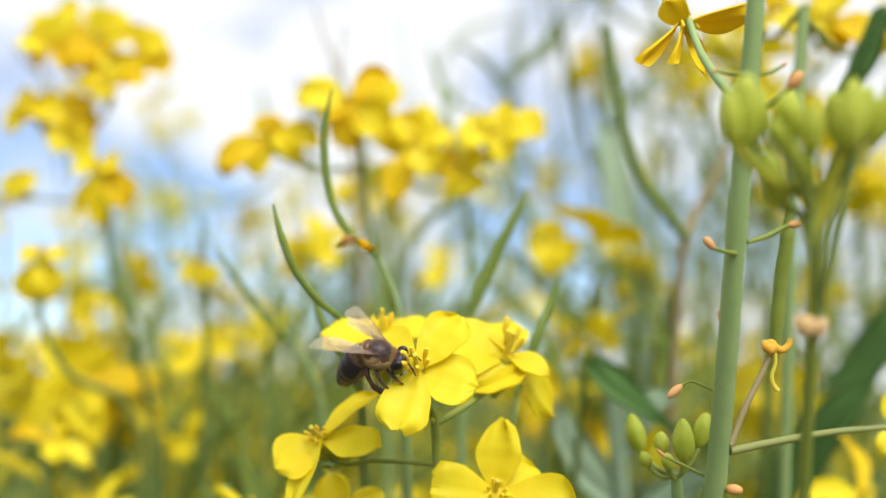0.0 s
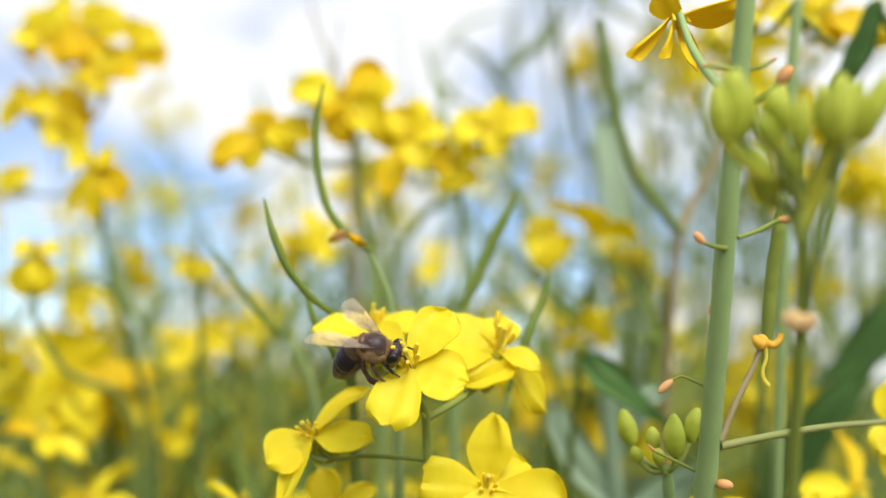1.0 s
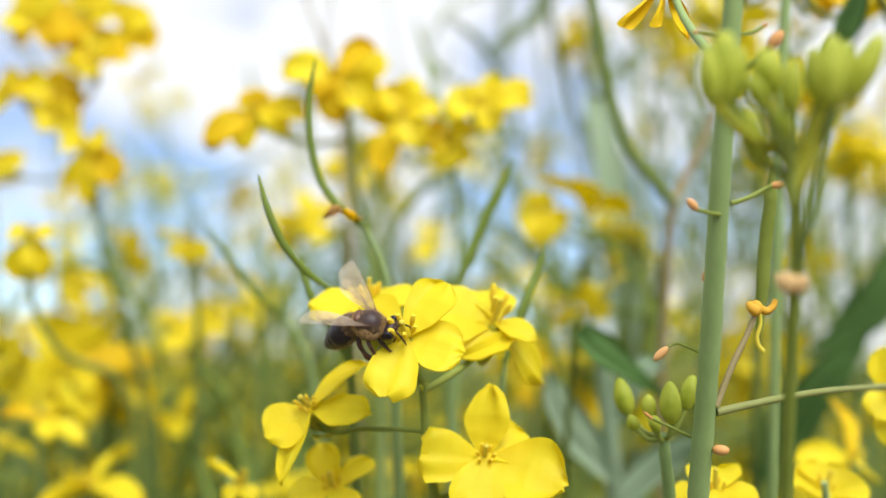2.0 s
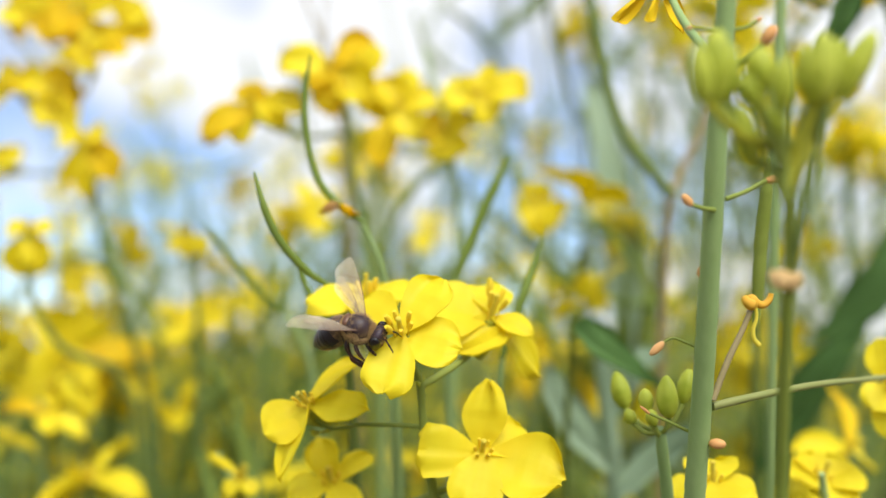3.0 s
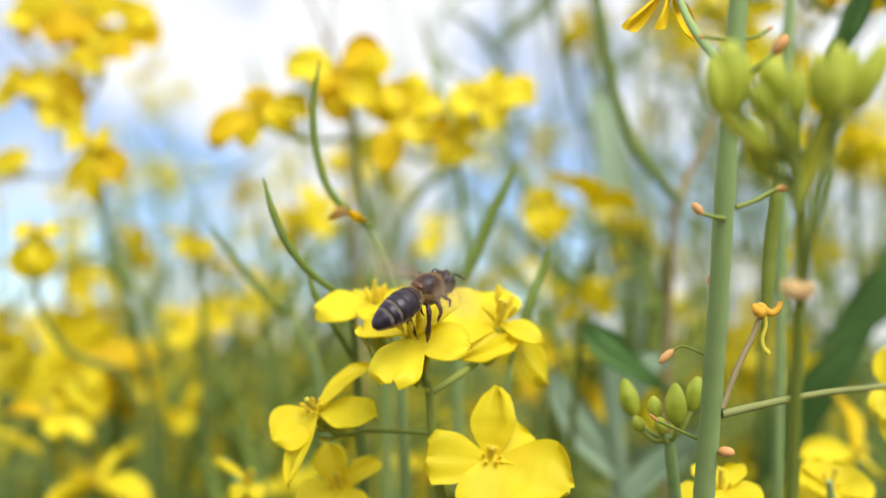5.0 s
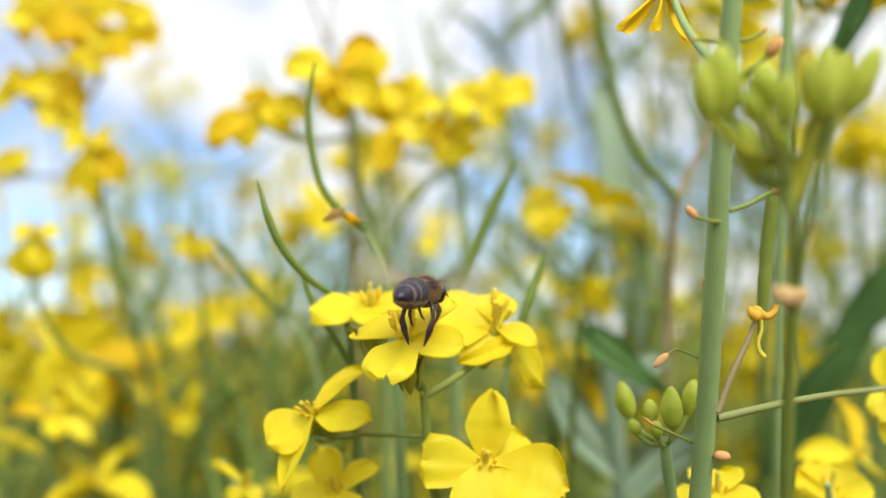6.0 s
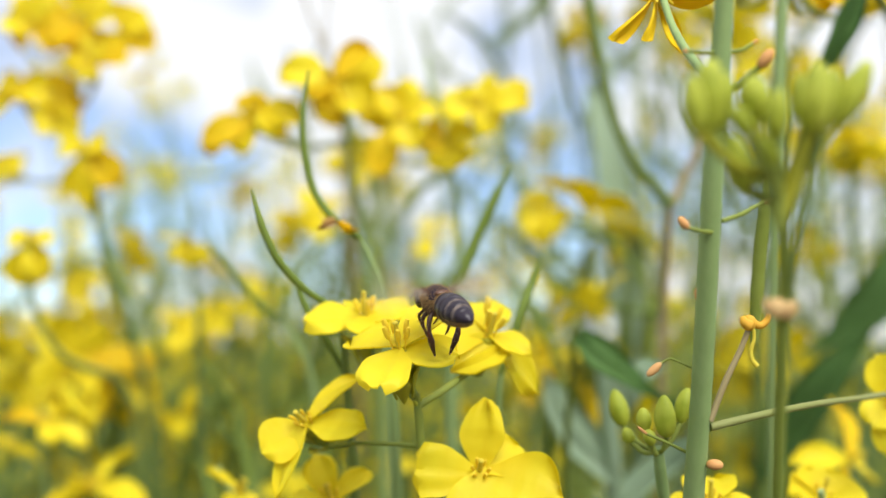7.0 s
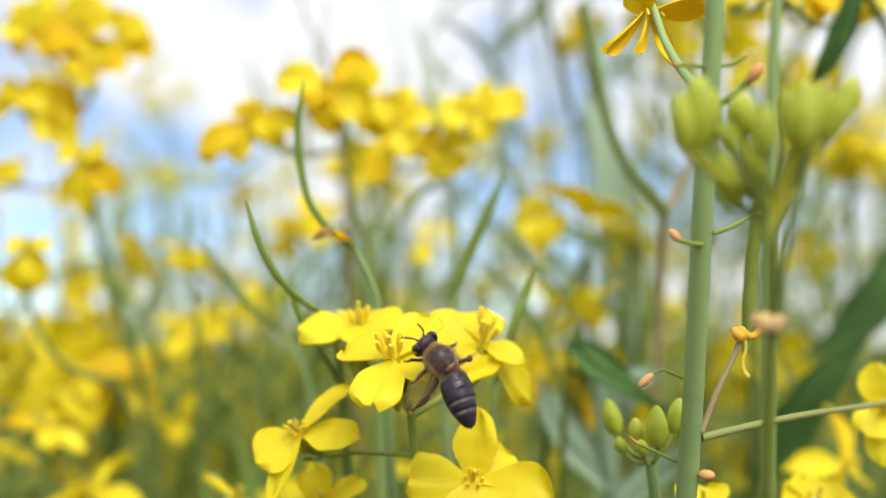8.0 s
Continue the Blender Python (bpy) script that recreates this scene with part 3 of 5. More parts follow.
# ---------------------------------------------------------------- low green buds beside the bare stem
low_buds = plant_at([(0.0251, 0.1249, 1.1394), (0.0254, 0.1256, 1.1374), (0.0264, 0.1281, 1.1319), (0.0272, 0.1306, 1.1262)], (0.0006, 0.0008), "small rape shoot with a tight cluster of green buds")
for k, (a, b, w) in enumerate((
        ((0.0259, 0.1238, 1.1406), (0.0256, 0.1234, 1.1455), 2.6), ((0.0278, 0.1252, 1.1421), (0.0288, 0.1253, 1.1462), 2.1), ((0.0226, 0.1333, 1.1411), (0.0214, 0.1334, 1.1457), 2.5),
        ((0.0239, 0.1258, 1.1411), (0.0235, 0.1255, 1.1439), 1.8), ((0.0226, 0.1279, 1.1397), (0.0217, 0.1277, 1.1414), 1.6), ((0.0242, 0.1234, 1.1398), (0.0235, 0.1227, 1.1416), 1.5))):
    bud(low_buds, a, b, w, 80 + k)
    stalk(low_buds, [Vector(a), (Vector(a) + Vector((0.0251, 0.1249, 1.1392))) / 2 + Vector((0, 0, -0.0008)), Vector((0.0251, 0.1249, 1.1389))], 0.0003)

# ---------------------------------------------------------------- podded stems behind the visited flowers
def podded(stem, radius, label, pods=(), seed=0, mat=None):
    ob = plant_at(stem, radius, label, mat, "rape plants", None, 0.03, seed)
    for k, (pts, r) in enumerate(pods):
        pod(ob, pts, r, None, "", seed + k)
    return ob


two_pods = podded([(-0.013, 0.137, 1.1557), (-0.0126, 0.1395, 1.1505), (-0.0122, 0.1433, 1.1415), (-0.0119, 0.1506, 1.1271)], (0.0003, 0.0008), "slim rape stem with two curved green pods",
       [([(-0.0229, 0.1287, 1.17), (-0.0218, 0.1291, 1.1661), (-0.0202, 0.1304, 1.1622), (-0.0175, 0.1327, 1.1587), (-0.0129, 0.137, 1.1555)], 0.00050), ([(-0.0188, 0.1385, 1.1613), (-0.0182, 0.1388, 1.1578), (-0.017, 0.1391, 1.1549), (-0.015, 0.1394, 1.1519), (-0.0127, 0.1408, 1.1475)], 0.00045)], 1, STEM_DARK)
curved = podded([(-0.0109, 0.1422, 1.1654), (-0.0086, 0.1446, 1.1604), (-0.0074, 0.1484, 1.1521), (-0.0067, 0.1537, 1.1377), (-0.0066, 0.1597, 1.1258)], (0.0003, 0.0009), "slim rape stem with a long curved pod",
       [([(-0.0175, 0.1393, 1.1874), (-0.0183, 0.1398, 1.1819), (-0.0179, 0.1403, 1.1759), (-0.0164, 0.1407, 1.1707), (-0.0138, 0.141, 1.1675), (-0.0107, 0.1422, 1.1652)], 0.00050)], 2)
podded([(0.0019, 0.1598, 1.159), (0.0014, 0.1613, 1.1539), (0.0012, 0.1663, 1.1419), (0.0015, 0.175, 1.1234)], (0.0004, 0.0010), "slim rape stem with one stout upright pod",
       [([(0.0102, 0.1582, 1.1776), (0.0078, 0.1586, 1.1725), (0.0054, 0.1591, 1.1674), (0.0034, 0.1595, 1.1625), (0.0019, 0.1598, 1.1588)], 0.00085)], 3)
podded([(0.008, 0.1428, 1.1475), (0.0076, 0.1441, 1.1437), (0.0073, 0.1477, 1.1367), (0.007, 0.1526, 1.1268)], (0.0003, 0.0008), "slim rape stem with one long slender pod",
       [([(0.0134, 0.1424, 1.1633), (0.0122, 0.1427, 1.1595), (0.0107, 0.142, 1.1557), (0.0091, 0.1425, 1.1505), (0.0078, 0.1428, 1.1472)], 0.00060)], 4)
podded([(-0.027, 0.1803, 1.1548), (-0.0244, 0.1826, 1.1506), (-0.0222, 0.1897, 1.1388), (-0.0226, 0.2035, 1.1191)], (0.0003, 0.0009), "slim rape stem with a long thin pod",
       [([(-0.0394, 0.174, 1.1694), (-0.0365, 0.1753, 1.1654), (-0.0331, 0.1767, 1.1609), (-0.0295, 0.1781, 1.1567), (-0.0268, 0.1803, 1.1546)], 0.00060)], 5)

shape_part("dried_petal", blade_shape([(-0.0139, 0.1405, 1.1676), (-0.0149, 0.14, 1.1671), (-0.0161, 0.1401, 1.1664)], 0.0013, (0.206, -0.952, 0.227), 0.3, 31), HUSK, curved, "shrivelled pinkish petal")
shape_part("dried_petal", blade_shape([(-0.0135, 0.1405, 1.1673), (-0.0124, 0.1401, 1.1665), (-0.0117, 0.1411, 1.1662)], 0.0012, (-0.206, -0.952, 0.227), 0.3, 32), PETAL_OLD, curved, "shrivelled orange petal")

# ---------------------------------------------------------------- flowering plants further back
def flowering(stem, radius, heads, label, seed, mat=None, old=0.0, pods=0):
    """A plant whose flowers stand on short stalks from the nearest point of its stem. heads: centre, axis or None, and size or petals."""
    rng = random.Random(seed)
    ob = plant_at(stem, radius, label, mat, "rape plants", None, 0.03, seed)
    line, _ = smooth_line(stem, [0.001, 0.001], 6)
    for k, (c, axis, size) in enumerate(heads):
        c = Vector(c)
        below = [p for p in line if p.z < c.z + 0.002] or line
        j = min(below, key=lambda p: (p - c).length + 0.4 * abs((c.z - p.z) - 0.010))
        axis = Vector(axis) if axis else Vector((rng.uniform(-0.8, 0.8), rng.uniform(-0.8, 0.3), rng.uniform(0.1, 1.0)))
        axis.normalize()
        if isinstance(size, list):
            flower(ob, c, axis, size, "", 4, False, False, seed * 31 + k, 1.0, 0.34, c.y > 0.16)
        else:
            flower(ob, c, axis, (), "", 4, False, rng.random() < old, seed * 31 + k, size)
        foot = c - axis * 0.0055
        stalk(ob, [foot, foot.lerp(j, 0.5) + Vector((0, 0, -0.002)), j], 0.00045)
    for k in range(pods):
        j = rng.choice(line[2:])
        a = rng.uniform(0, 6.28)
        d = Vector((math.cos(a), math.sin(a), 0))
        pod(ob, [j + d * 0.036 + Vector((0, 0, 0.036)), j + d * 0.028 + Vector((0, 0, 0.022)), j + d * 0.014 + Vector((0, 0, 0.008)), j], 0.0009, None, "", k)
    return ob


flowering([(-0.0835, 0.2367, 1.2393), (-0.0837, 0.241, 1.2169), (-0.0854, 0.2463, 1.1968), (-0.0831, 0.2534, 1.1818), (-0.0805, 0.2605, 1.1674), (-0.0753, 0.2682, 1.1453), (-0.0727, 0.2832, 1.107)], (0.0006, 0.0010), [
    ((-0.0899, 0.2298, 1.22), (-0.13, -0.82, 0.51), [(-6.8, 2.5, -0.2, 12.7, 0.22), (1.2, 7.4, 0.7, 12.7, 0.11), (6.2, -3.7, -1.5, 12.7, 0.27), (-3.7, -4.3, -0.6, 9.5, 0.15)]),
    ((-0.0777, 0.2267, 1.2204), (0.25, -0.82, 0.49), [(-7.4, -3.7, 1.4, 12.6, 0.20), (6.1, 2.5, 0.7, 12.6, 0.13), (-1.2, -7.4, 0.7, 12.6, 0.27), (1.8, 6.7, 0.3, 11.5, 0.25)]),
    ((-0.0707, 0.2299, 1.2188), (0.09, -0.82, 0.37), [(7.1, -2.5, 1.2, 10.6, 0.22), (2.5, 6.2, -0.4, 11.6, 0.11), (-5.0, -5.6, 1.5, 11.6, 0.19), (5.8, 3.1, 1.0, 9.5, 0.28)]),
    ((-0.0759, 0.2256, 1.2107), (0.11, -0.82, 0.63), [(-4.9, 3.0, -0.1, 10.4, 0.26), (7.9, 1.2, 0.1, 9.4, 0.29), (-1.2, -3.6, 1.6, 10.4, 0.12), (2.4, 5.5, -1.0, 9.4, 0.14)]),
    ((-0.0849, 0.2312, 1.204), (0.23, -0.82, 0.48), [(-8.7, 2.5, 0.7, 10.6, 0.16), (3.1, 5.0, 0.3, 9.5, 0.18), (-3.1, -6.8, -0.3, 9.5, 0.22), (4.3, -3.7, 0.5, 9.5, 0.28)]),
    ((-0.0944, 0.2359, 1.2076), (0.09, -0.82, 0.63), [(-6.3, -4.4, 1.5, 8.7, 0.30), (-5.1, 1.3, 0.8, 8.7, 0.13), (3.8, 1.3, 1.5, 8.7, 0.29), (0.6, -3.2, 1.7, 6.4, 0.21)]),
    ((-0.0839, 0.2286, 1.199), (0.11, -0.82, 0.41), [(-4.3, -1.2, 1.4, 8.4, 0.21), (3.7, -3.1, -0.5, 8.4, 0.11), (1.2, 3.1, 1.5, 8.4, 0.30)]),
    ((-0.0891, 0.244, 1.2298), (-0.21, -0.82, 0.59), [(-6.6, 2.6, -0.1, 12.5, 0.13), (5.3, -2.6, -0.5, 12.5, 0.25), (0.0, -6.6, 1.6, 11.3, 0.11)]),
    ((-0.0961, 0.2324, 1.1903), (0.06, -0.82, 0.36), [(-3.1, -2.5, 1.0, 6.3, 0.17), (3.1, -1.2, 1.6, 7.4, 0.30), (-0.6, 1.9, 0.3, 6.3, 0.30)])],
    "tall rape plant crowned with yellow flowers", 11, None, 0.00)
flowering([(-0.0725, 0.2171, 1.193), (-0.0723, 0.2203, 1.1812), (-0.0714, 0.2247, 1.1686), (-0.0694, 0.2312, 1.1581), (-0.0673, 0.2378, 1.1458), (-0.0657, 0.2462, 1.1126)], (0.0006, 0.0009), [
    ((-0.0731, 0.2172, 1.1912), (-0.1, -0.82, 0.37), [(6.0, -7.2, 0.5, 8.4, 0.22), (-5.0, -10.2, -1.4, 4.8, 0.14), (0.3, -12.2, -0.1, 5.6, 0.22), (-5.8, 0.0, -1.0, 8.0, 0.11), (4.1, -0.6, 1.5, 7.0, 0.16)])],
    "rape stem with drooping yellow flowers", 12, STEM_DARK)
flowering([(-0.0816, 0.208, 1.1705), (-0.0808, 0.2114, 1.1574), (-0.0768, 0.2166, 1.1485), (-0.0696, 0.2269, 1.1437), (-0.0655, 0.2406, 1.1135)], (0.0005, 0.0009), [
    ((-0.0812, 0.2089, 1.1715), (0.23, -0.82, 0.62), [(-2.2, -8.7, -0.2, 8.4, 0.19), (1.8, -7.8, 0.3, 7.6, 0.23), (4.4, -0.3, 0.6, 4.9, 0.21), (-4.1, -0.9, 0.7, 5.7, 0.29)])],
    "thin rape stem with small fading flowers", 13, STEM_DARK, 0.0)
flowering([(-0.0522, 0.218, 1.182), (-0.0518, 0.219, 1.1716), (-0.0513, 0.2207, 1.1647), (-0.0515, 0.2252, 1.1508), (-0.0535, 0.2406, 1.1135)], (0.0003, 0.0009), [
    ((-0.0522, 0.2189, 1.1716), (0, -0.82, 0.48), [(-4.1, -2.9, 1.0, 4.3, 0.15), (3.5, -3.5, -0.4, 4.8, 0.30), (0.0, -4.9, 0.3, 4.8, 0.21), (-7.3, 1.4, -1.5, 1.7, 0.18)])],
    "thin rape stem with a single small flower", 14, STEM_DARK)
flowering([(-0.0186, 0.2006, 1.2057), (-0.0184, 0.2043, 1.1899), (-0.016, 0.2092, 1.1729), (-0.0133, 0.2166, 1.1553), (-0.0126, 0.234, 1.1145)], (0.0005, 0.0010), [
    ((-0.0353, 0.1969, 1.1938), (0.04, -0.82, 0.36), [(-9.3, -5.8, 1.0, 8.3, 0.22), (-3.0, -7.2, 0.7, 6.4, 0.11), (9.0, -1.1, 0.7, 7.6, 0.19), (-0.5, 3.2, 0.9, 7.3, 0.17), (5.8, -4.9, 1.0, 5.5, 0.25)]),
    ((-0.0202, 0.1934, 1.1994), (-0.24, -0.82, 0.37), [(-9.1, 1.9, 1.0, 9.2, 0.24), (-4.4, -3.1, 1.9, 7.8, 0.15), (7.1, 5.4, 0.1, 7.4, 0.22), (6.8, -5.7, -0.4, 9.2, 0.17), (0.2, -8.8, -0.4, 7.8, 0.17)]),
    ((-0.0342, 0.2028, 1.1957), (0.05, -0.82, 0.44), [(-5.4, 2.2, -0.2, 6.7, 0.25), (4.4, 0.0, -1.4, 6.7, 0.21), (0.5, -3.3, 1.1, 6.3, 0.16)])],
    "rape plant with a loose head of yellow flowers", 15)
flowering([(-0.0035, 0.2051, 1.2069), (-0.001, 0.206, 1.197), (0.0018, 0.2093, 1.1853), (0.0032, 0.214, 1.1711), (0.0025, 0.2193, 1.1508), (0.0019, 0.234, 1.1145)], (0.0004, 0.0010), [
    ((-0.0076, 0.1971, 1.1922), (-0.14, -0.82, 0.59), [(1.1, 8.1, -0.7, 6.9, 0.14), (-4.2, 5.8, 0.0, 7.6, 0.24), (-4.6, -10.0, 1.0, 8.0, 0.12), (6.7, 1.6, -0.4, 8.0, 0.17), (2.4, -5.6, 1.4, 8.0, 0.19)]),
    ((-0.0155, 0.1995, 1.1987), (0.18, -0.82, 0.4), [(2.7, 7.0, -0.3, 6.6, 0.23), (3.0, -7.0, 1.6, 8.8, 0.19), (-3.2, 3.2, -0.7, 7.3, 0.12)]),
    ((0.0064, 0.1968, 1.1949), (0.01, -0.82, 0.41), [(8.8, 2.1, 1.0, 8.3, 0.26), (-6.3, -0.5, 1.4, 9.0, 0.14), (0.5, 3.7, -0.5, 8.1, 0.26), (2.6, -4.8, 0.7, 7.3, 0.26)]),
    ((0.0006, 0.1994, 1.1884), (-0.08, -0.82, 0.39), [(-4.8, 2.1, -0.5, 8.0, 0.26), (4.8, 3.2, -0.6, 7.3, 0.17), (1.1, -4.8, -0.0, 10.2, 0.18), (-3.2, -1.8, -0.1, 7.3, 0.28)]),
    ((0.0105, 0.2045, 1.1988), (-0.17, -0.82, 0.35), [(5.7, 1.1, 1.8, 6.4, 0.28), (-3.3, 2.2, 2.0, 6.7, 0.19), (0.5, -3.8, 1.8, 6.4, 0.29)]),
    ((-0.0105, 0.2072, 1.191), (-0.14, -0.82, 0.57), [(-4.4, -2.8, 1.4, 6.9, 0.23), (3.9, -1.1, 0.3, 6.9, 0.16), (0.0, 4.4, -0.3, 6.4, 0.15)])],
    "rape plant with a broad head of yellow flowers", 16)
flowering([(0.0239, 0.2478, 1.1864), (0.0251, 0.2541, 1.171), (0.0251, 0.2722, 1.1367), (0.025, 0.2899, 1.106)], (0.0005, 0.0011), [
    ((0.0217, 0.2383, 1.1805), (-0.22, -0.82, 0.53), [(-4.2, -3.4, -0.5, 9.9, 0.26), (4.2, -4.7, -1.3, 10.8, 0.28), (0.0, 4.2, 0.9, 9.9, 0.28), (0.4, -7.6, 1.6, 9.1, 0.28)])],
    "rape stem with a small yellow flower", 17)
flowering([(-0.0912, 0.2571, 1.1509), (-0.0894, 0.2607, 1.1373), (-0.0885, 0.2731, 1.1086)], (0.0006, 0.0009), [
    ((-0.0851, 0.2513, 1.1476), (0.226, -0.633, 0.74), 1.26), ((-0.0804, 0.2577, 1.1441), (0.598, -0.42, 0.683), 1.15), ((-0.0934, 0.2642, 1.1399), (-0.212, -0.795, 0.569), 1.15), ((-0.0831, 0.2582, 1.1388), None, 1.26), ((-0.0856, 0.2454, 1.1444), (0.105, -0.886, 0.452), 1.38), ((-0.0998, 0.2698, 1.1453), None, 1.15)], "rape plant with broad golden yellow flowers", 18, None, 0.35)
flowering([(-0.0828, 0.2215, 1.1375), (-0.0832, 0.2248, 1.1274), (-0.0848, 0.2321, 1.1148)], (0.0004, 0.0009), [
    ((-0.0802, 0.2193, 1.135), (-0.103, -0.44, 0.892), [(-8.5, 1.2, 1, 5.5, 0.15), (7.5, -4.4, 1.5, 6.0, 0.2), (2.0, -3.5, 4, 6, 0.2), (1, 1.5, -5, 6, 0.2)]), ((-0.0923, 0.2284, 1.1294), None, 0.69)], "rape plant with one wide open flower", 19)
flowering([(-0.0348, 0.1672, 1.1323), (-0.0332, 0.1685, 1.1287), (-0.0334, 0.1731, 1.122)], (0.0004, 0.0008), [
    ((-0.0307, 0.1645, 1.1286), (0.226, -0.633, 0.74), [(2.2, -1.8, 1, 3.6, 0.3), (-2, -2, 1, 3.2, 0.3), (-4.6, 3.6, 0, 2.0, 0.2)])], "rape stem with a small fading orange flower", 20, None, 1.0)
flowering([(-0.0737, 0.2231, 1.1241), (-0.0742, 0.2289, 1.1153), (-0.0752, 0.2345, 1.1084)], (0.0004, 0.0009), [
    ((-0.0703, 0.2183, 1.1219), None, 1.0), ((-0.076, 0.2235, 1.1195), None, 0.9)], "short rape plant with yellow flowers", 21)
flowering([(0.0496, 0.1508, 1.2044), (0.0493, 0.1527, 1.1949), (0.0494, 0.1556, 1.1838), (0.0502, 0.1612, 1.1659), (0.0538, 0.178, 1.123)], (0.0008, 0.0009), [
    ((0.0641, 0.1803, 1.2124), (-0.13, -0.82, 0.51), [(-5.9, -1.5, -0.2, 8.3, 0.22), (5.9, -2.6, 0.7, 8.3, 0.11), (2.4, -5.2, -1.5, 7.2, 0.27), (0.0, 4.4, -0.6, 7.2, 0.15)]),
    ((0.0533, 0.1802, 1.2134), (0.25, -0.82, 0.49), [(-4.4, -2.4, 1.4, 6.6, 0.20), (3.4, -2.9, 0.7, 7.2, 0.13), (0.0, 4.4, 0.7, 7.2, 0.27)]),
    ((0.0749, 0.1853, 1.2126), (0.01, -0.82, 0.57), [(-4.0, 1.0, 0.8, 7.3, 0.11), (3.8, -2.0, 1.2, 7.3, 0.22), (-0.5, -4.5, -0.4, 6.7, 0.11)]),
    ((0.0651, 0.1946, 1.2201), (0.18, -0.82, 0.49), [(-4.2, -3.2, 1.0, 7.7, 0.28), (5.3, -2.1, 1.0, 7.7, 0.28), (0.0, -5.3, -0.1, 7.7, 0.26)])],
    "tall rape plant with yellow flowers over a thick stem", 22)
flowering([(0.0984, 0.2566, 1.2002), (0.1036, 0.2687, 1.1765), (0.1135, 0.3052, 1.1037)], (0.0006, 0.0012), [
    ((0.0965, 0.2517, 1.1985), None, 1.1), ((0.1032, 0.2566, 1.2002), None, 1.0)], "rape plant with pale yellow flowers", 23)
flowering([(0.0351, 0.2712, 1.1481), (0.0366, 0.2772, 1.1365), (0.0392, 0.295, 1.1052)], (0.0005, 0.0011), [
    ((0.0304, 0.2616, 1.1427), None, 1.1), ((0.0386, 0.267, 1.1384), None, 1.1), ((0.0219, 0.2515, 1.1443), None, 1.0), ((0.0276, 0.2612, 1.1482), None, 0.9), ((0.0159, 0.2614, 1.1454), None, 0.7)], "rape plant with a low head of yellow flowers", 24)
flowering([(0.0347, 0.137, 1.1327), (0.0358, 0.1404, 1.1287), (0.0367, 0.1428, 1.124)], (0.0004, 0.0009), [
    ((0.0328, 0.1321, 1.1318), (-0.101, -0.482, 0.87), [(-4.5, -1.5, 1, 7, 0.2), (5.4, -2.0, 1, 7, 0.2), (0.6, 2.2, -4, 7, 0.2), (0.5, -3, 4, 7, 0.2)])], "rape plant with a flower opening below the bare stem", 25)
flowering([(0.0496, 0.1421, 1.1321), (0.0507, 0.1445, 1.1281), (0.0522, 0.1479, 1.123)], (0.0004, 0.0009), [
    ((0.0514, 0.1473, 1.1301), (0.101, -0.482, 0.87), [(-4.5, 1.5, 1, 7, 0.2), (5.4, 1.0, 1, 7, 0.2), (0.6, 3.2, -3, 7, 0.2), (0.5, -3, 4, 7, 0.2)]), ((0.0681, 0.1823, 1.1317), None, 0.8)], "rape plant with flowers opening low down", 26)
flowering([(0.0141, 0.2413, 1.1458), (0.0137, 0.247, 1.138), (0.0159, 0.2645, 1.1098)], (0.0004, 0.0009), [
    ((0.015, 0.2364, 1.144), None, 0.5), ((-0.0054, 0.2637, 1.1194), None, 1.0), ((-0.0148, 0.2737, 1.1197), None, 0.9)], "rape plant with small yellow flowers", 27)

# ---------------------------------------------------------------- forked stem, pale stem and leaves
forked = plant_at([(0.0404, 0.1884, 1.1762), (0.0402, 0.1911, 1.1689), (0.0402, 0.1963, 1.1548), (0.0406, 0.2016, 1.1402), (0.0424, 0.2136, 1.1176)], (0.0008, 0.0009), "forked dark green rape stem", STALK_BROWN)
stalk(forked, [(0.025, 0.1804, 1.211), (0.0273, 0.1823, 1.2006), (0.0297, 0.1841, 1.191), (0.0332, 0.1858, 1.1833), (0.0375, 0.1872, 1.1787), (0.0405, 0.1885, 1.1755)], 0.0009, STEM_DARK, 0.0010)
stalk(forked, [(0.0492, 0.192, 1.1928), (0.0457, 0.1907, 1.1852), (0.0426, 0.1902, 1.1795), (0.0402, 0.1886, 1.1747)], 0.0007, STALK_BROWN, 0.0009)
pale = plant_at([(0.0425, 0.2933, 1.2395), (0.0456, 0.2953, 1.2174), (0.0501, 0.3027, 1.1896), (0.0537, 0.3105, 1.1576), (0.0577, 0.3235, 1.1242), (0.0603, 0.3357, 1.099)], (0.0018, 0.0034), "thick pale green rape stem", LEAF_PALE)
shape_part("leaf", blade_shape([(0.0415, 0.2899, 1.2209), (0.0461, 0.2939, 1.1979), (0.0501, 0.2993, 1.1716), (0.0532, 0.3066, 1.1446), (0.0531, 0.3148, 1.1087)], 0.0115, (0.102, -0.988, 0.119), 0.15, 4), LEAF_PALE, pale)
glaucous = plant_at([(0.02789, 0.19067, 1.15062), (0.0295, 0.19558, 1.14042), (0.03115, 0.20052, 1.1298), (0.03334, 0.20883, 1.11506)], (0.0014, 0.0019), "stout glaucous rape stem with pale leaves", LEAF_PALE)
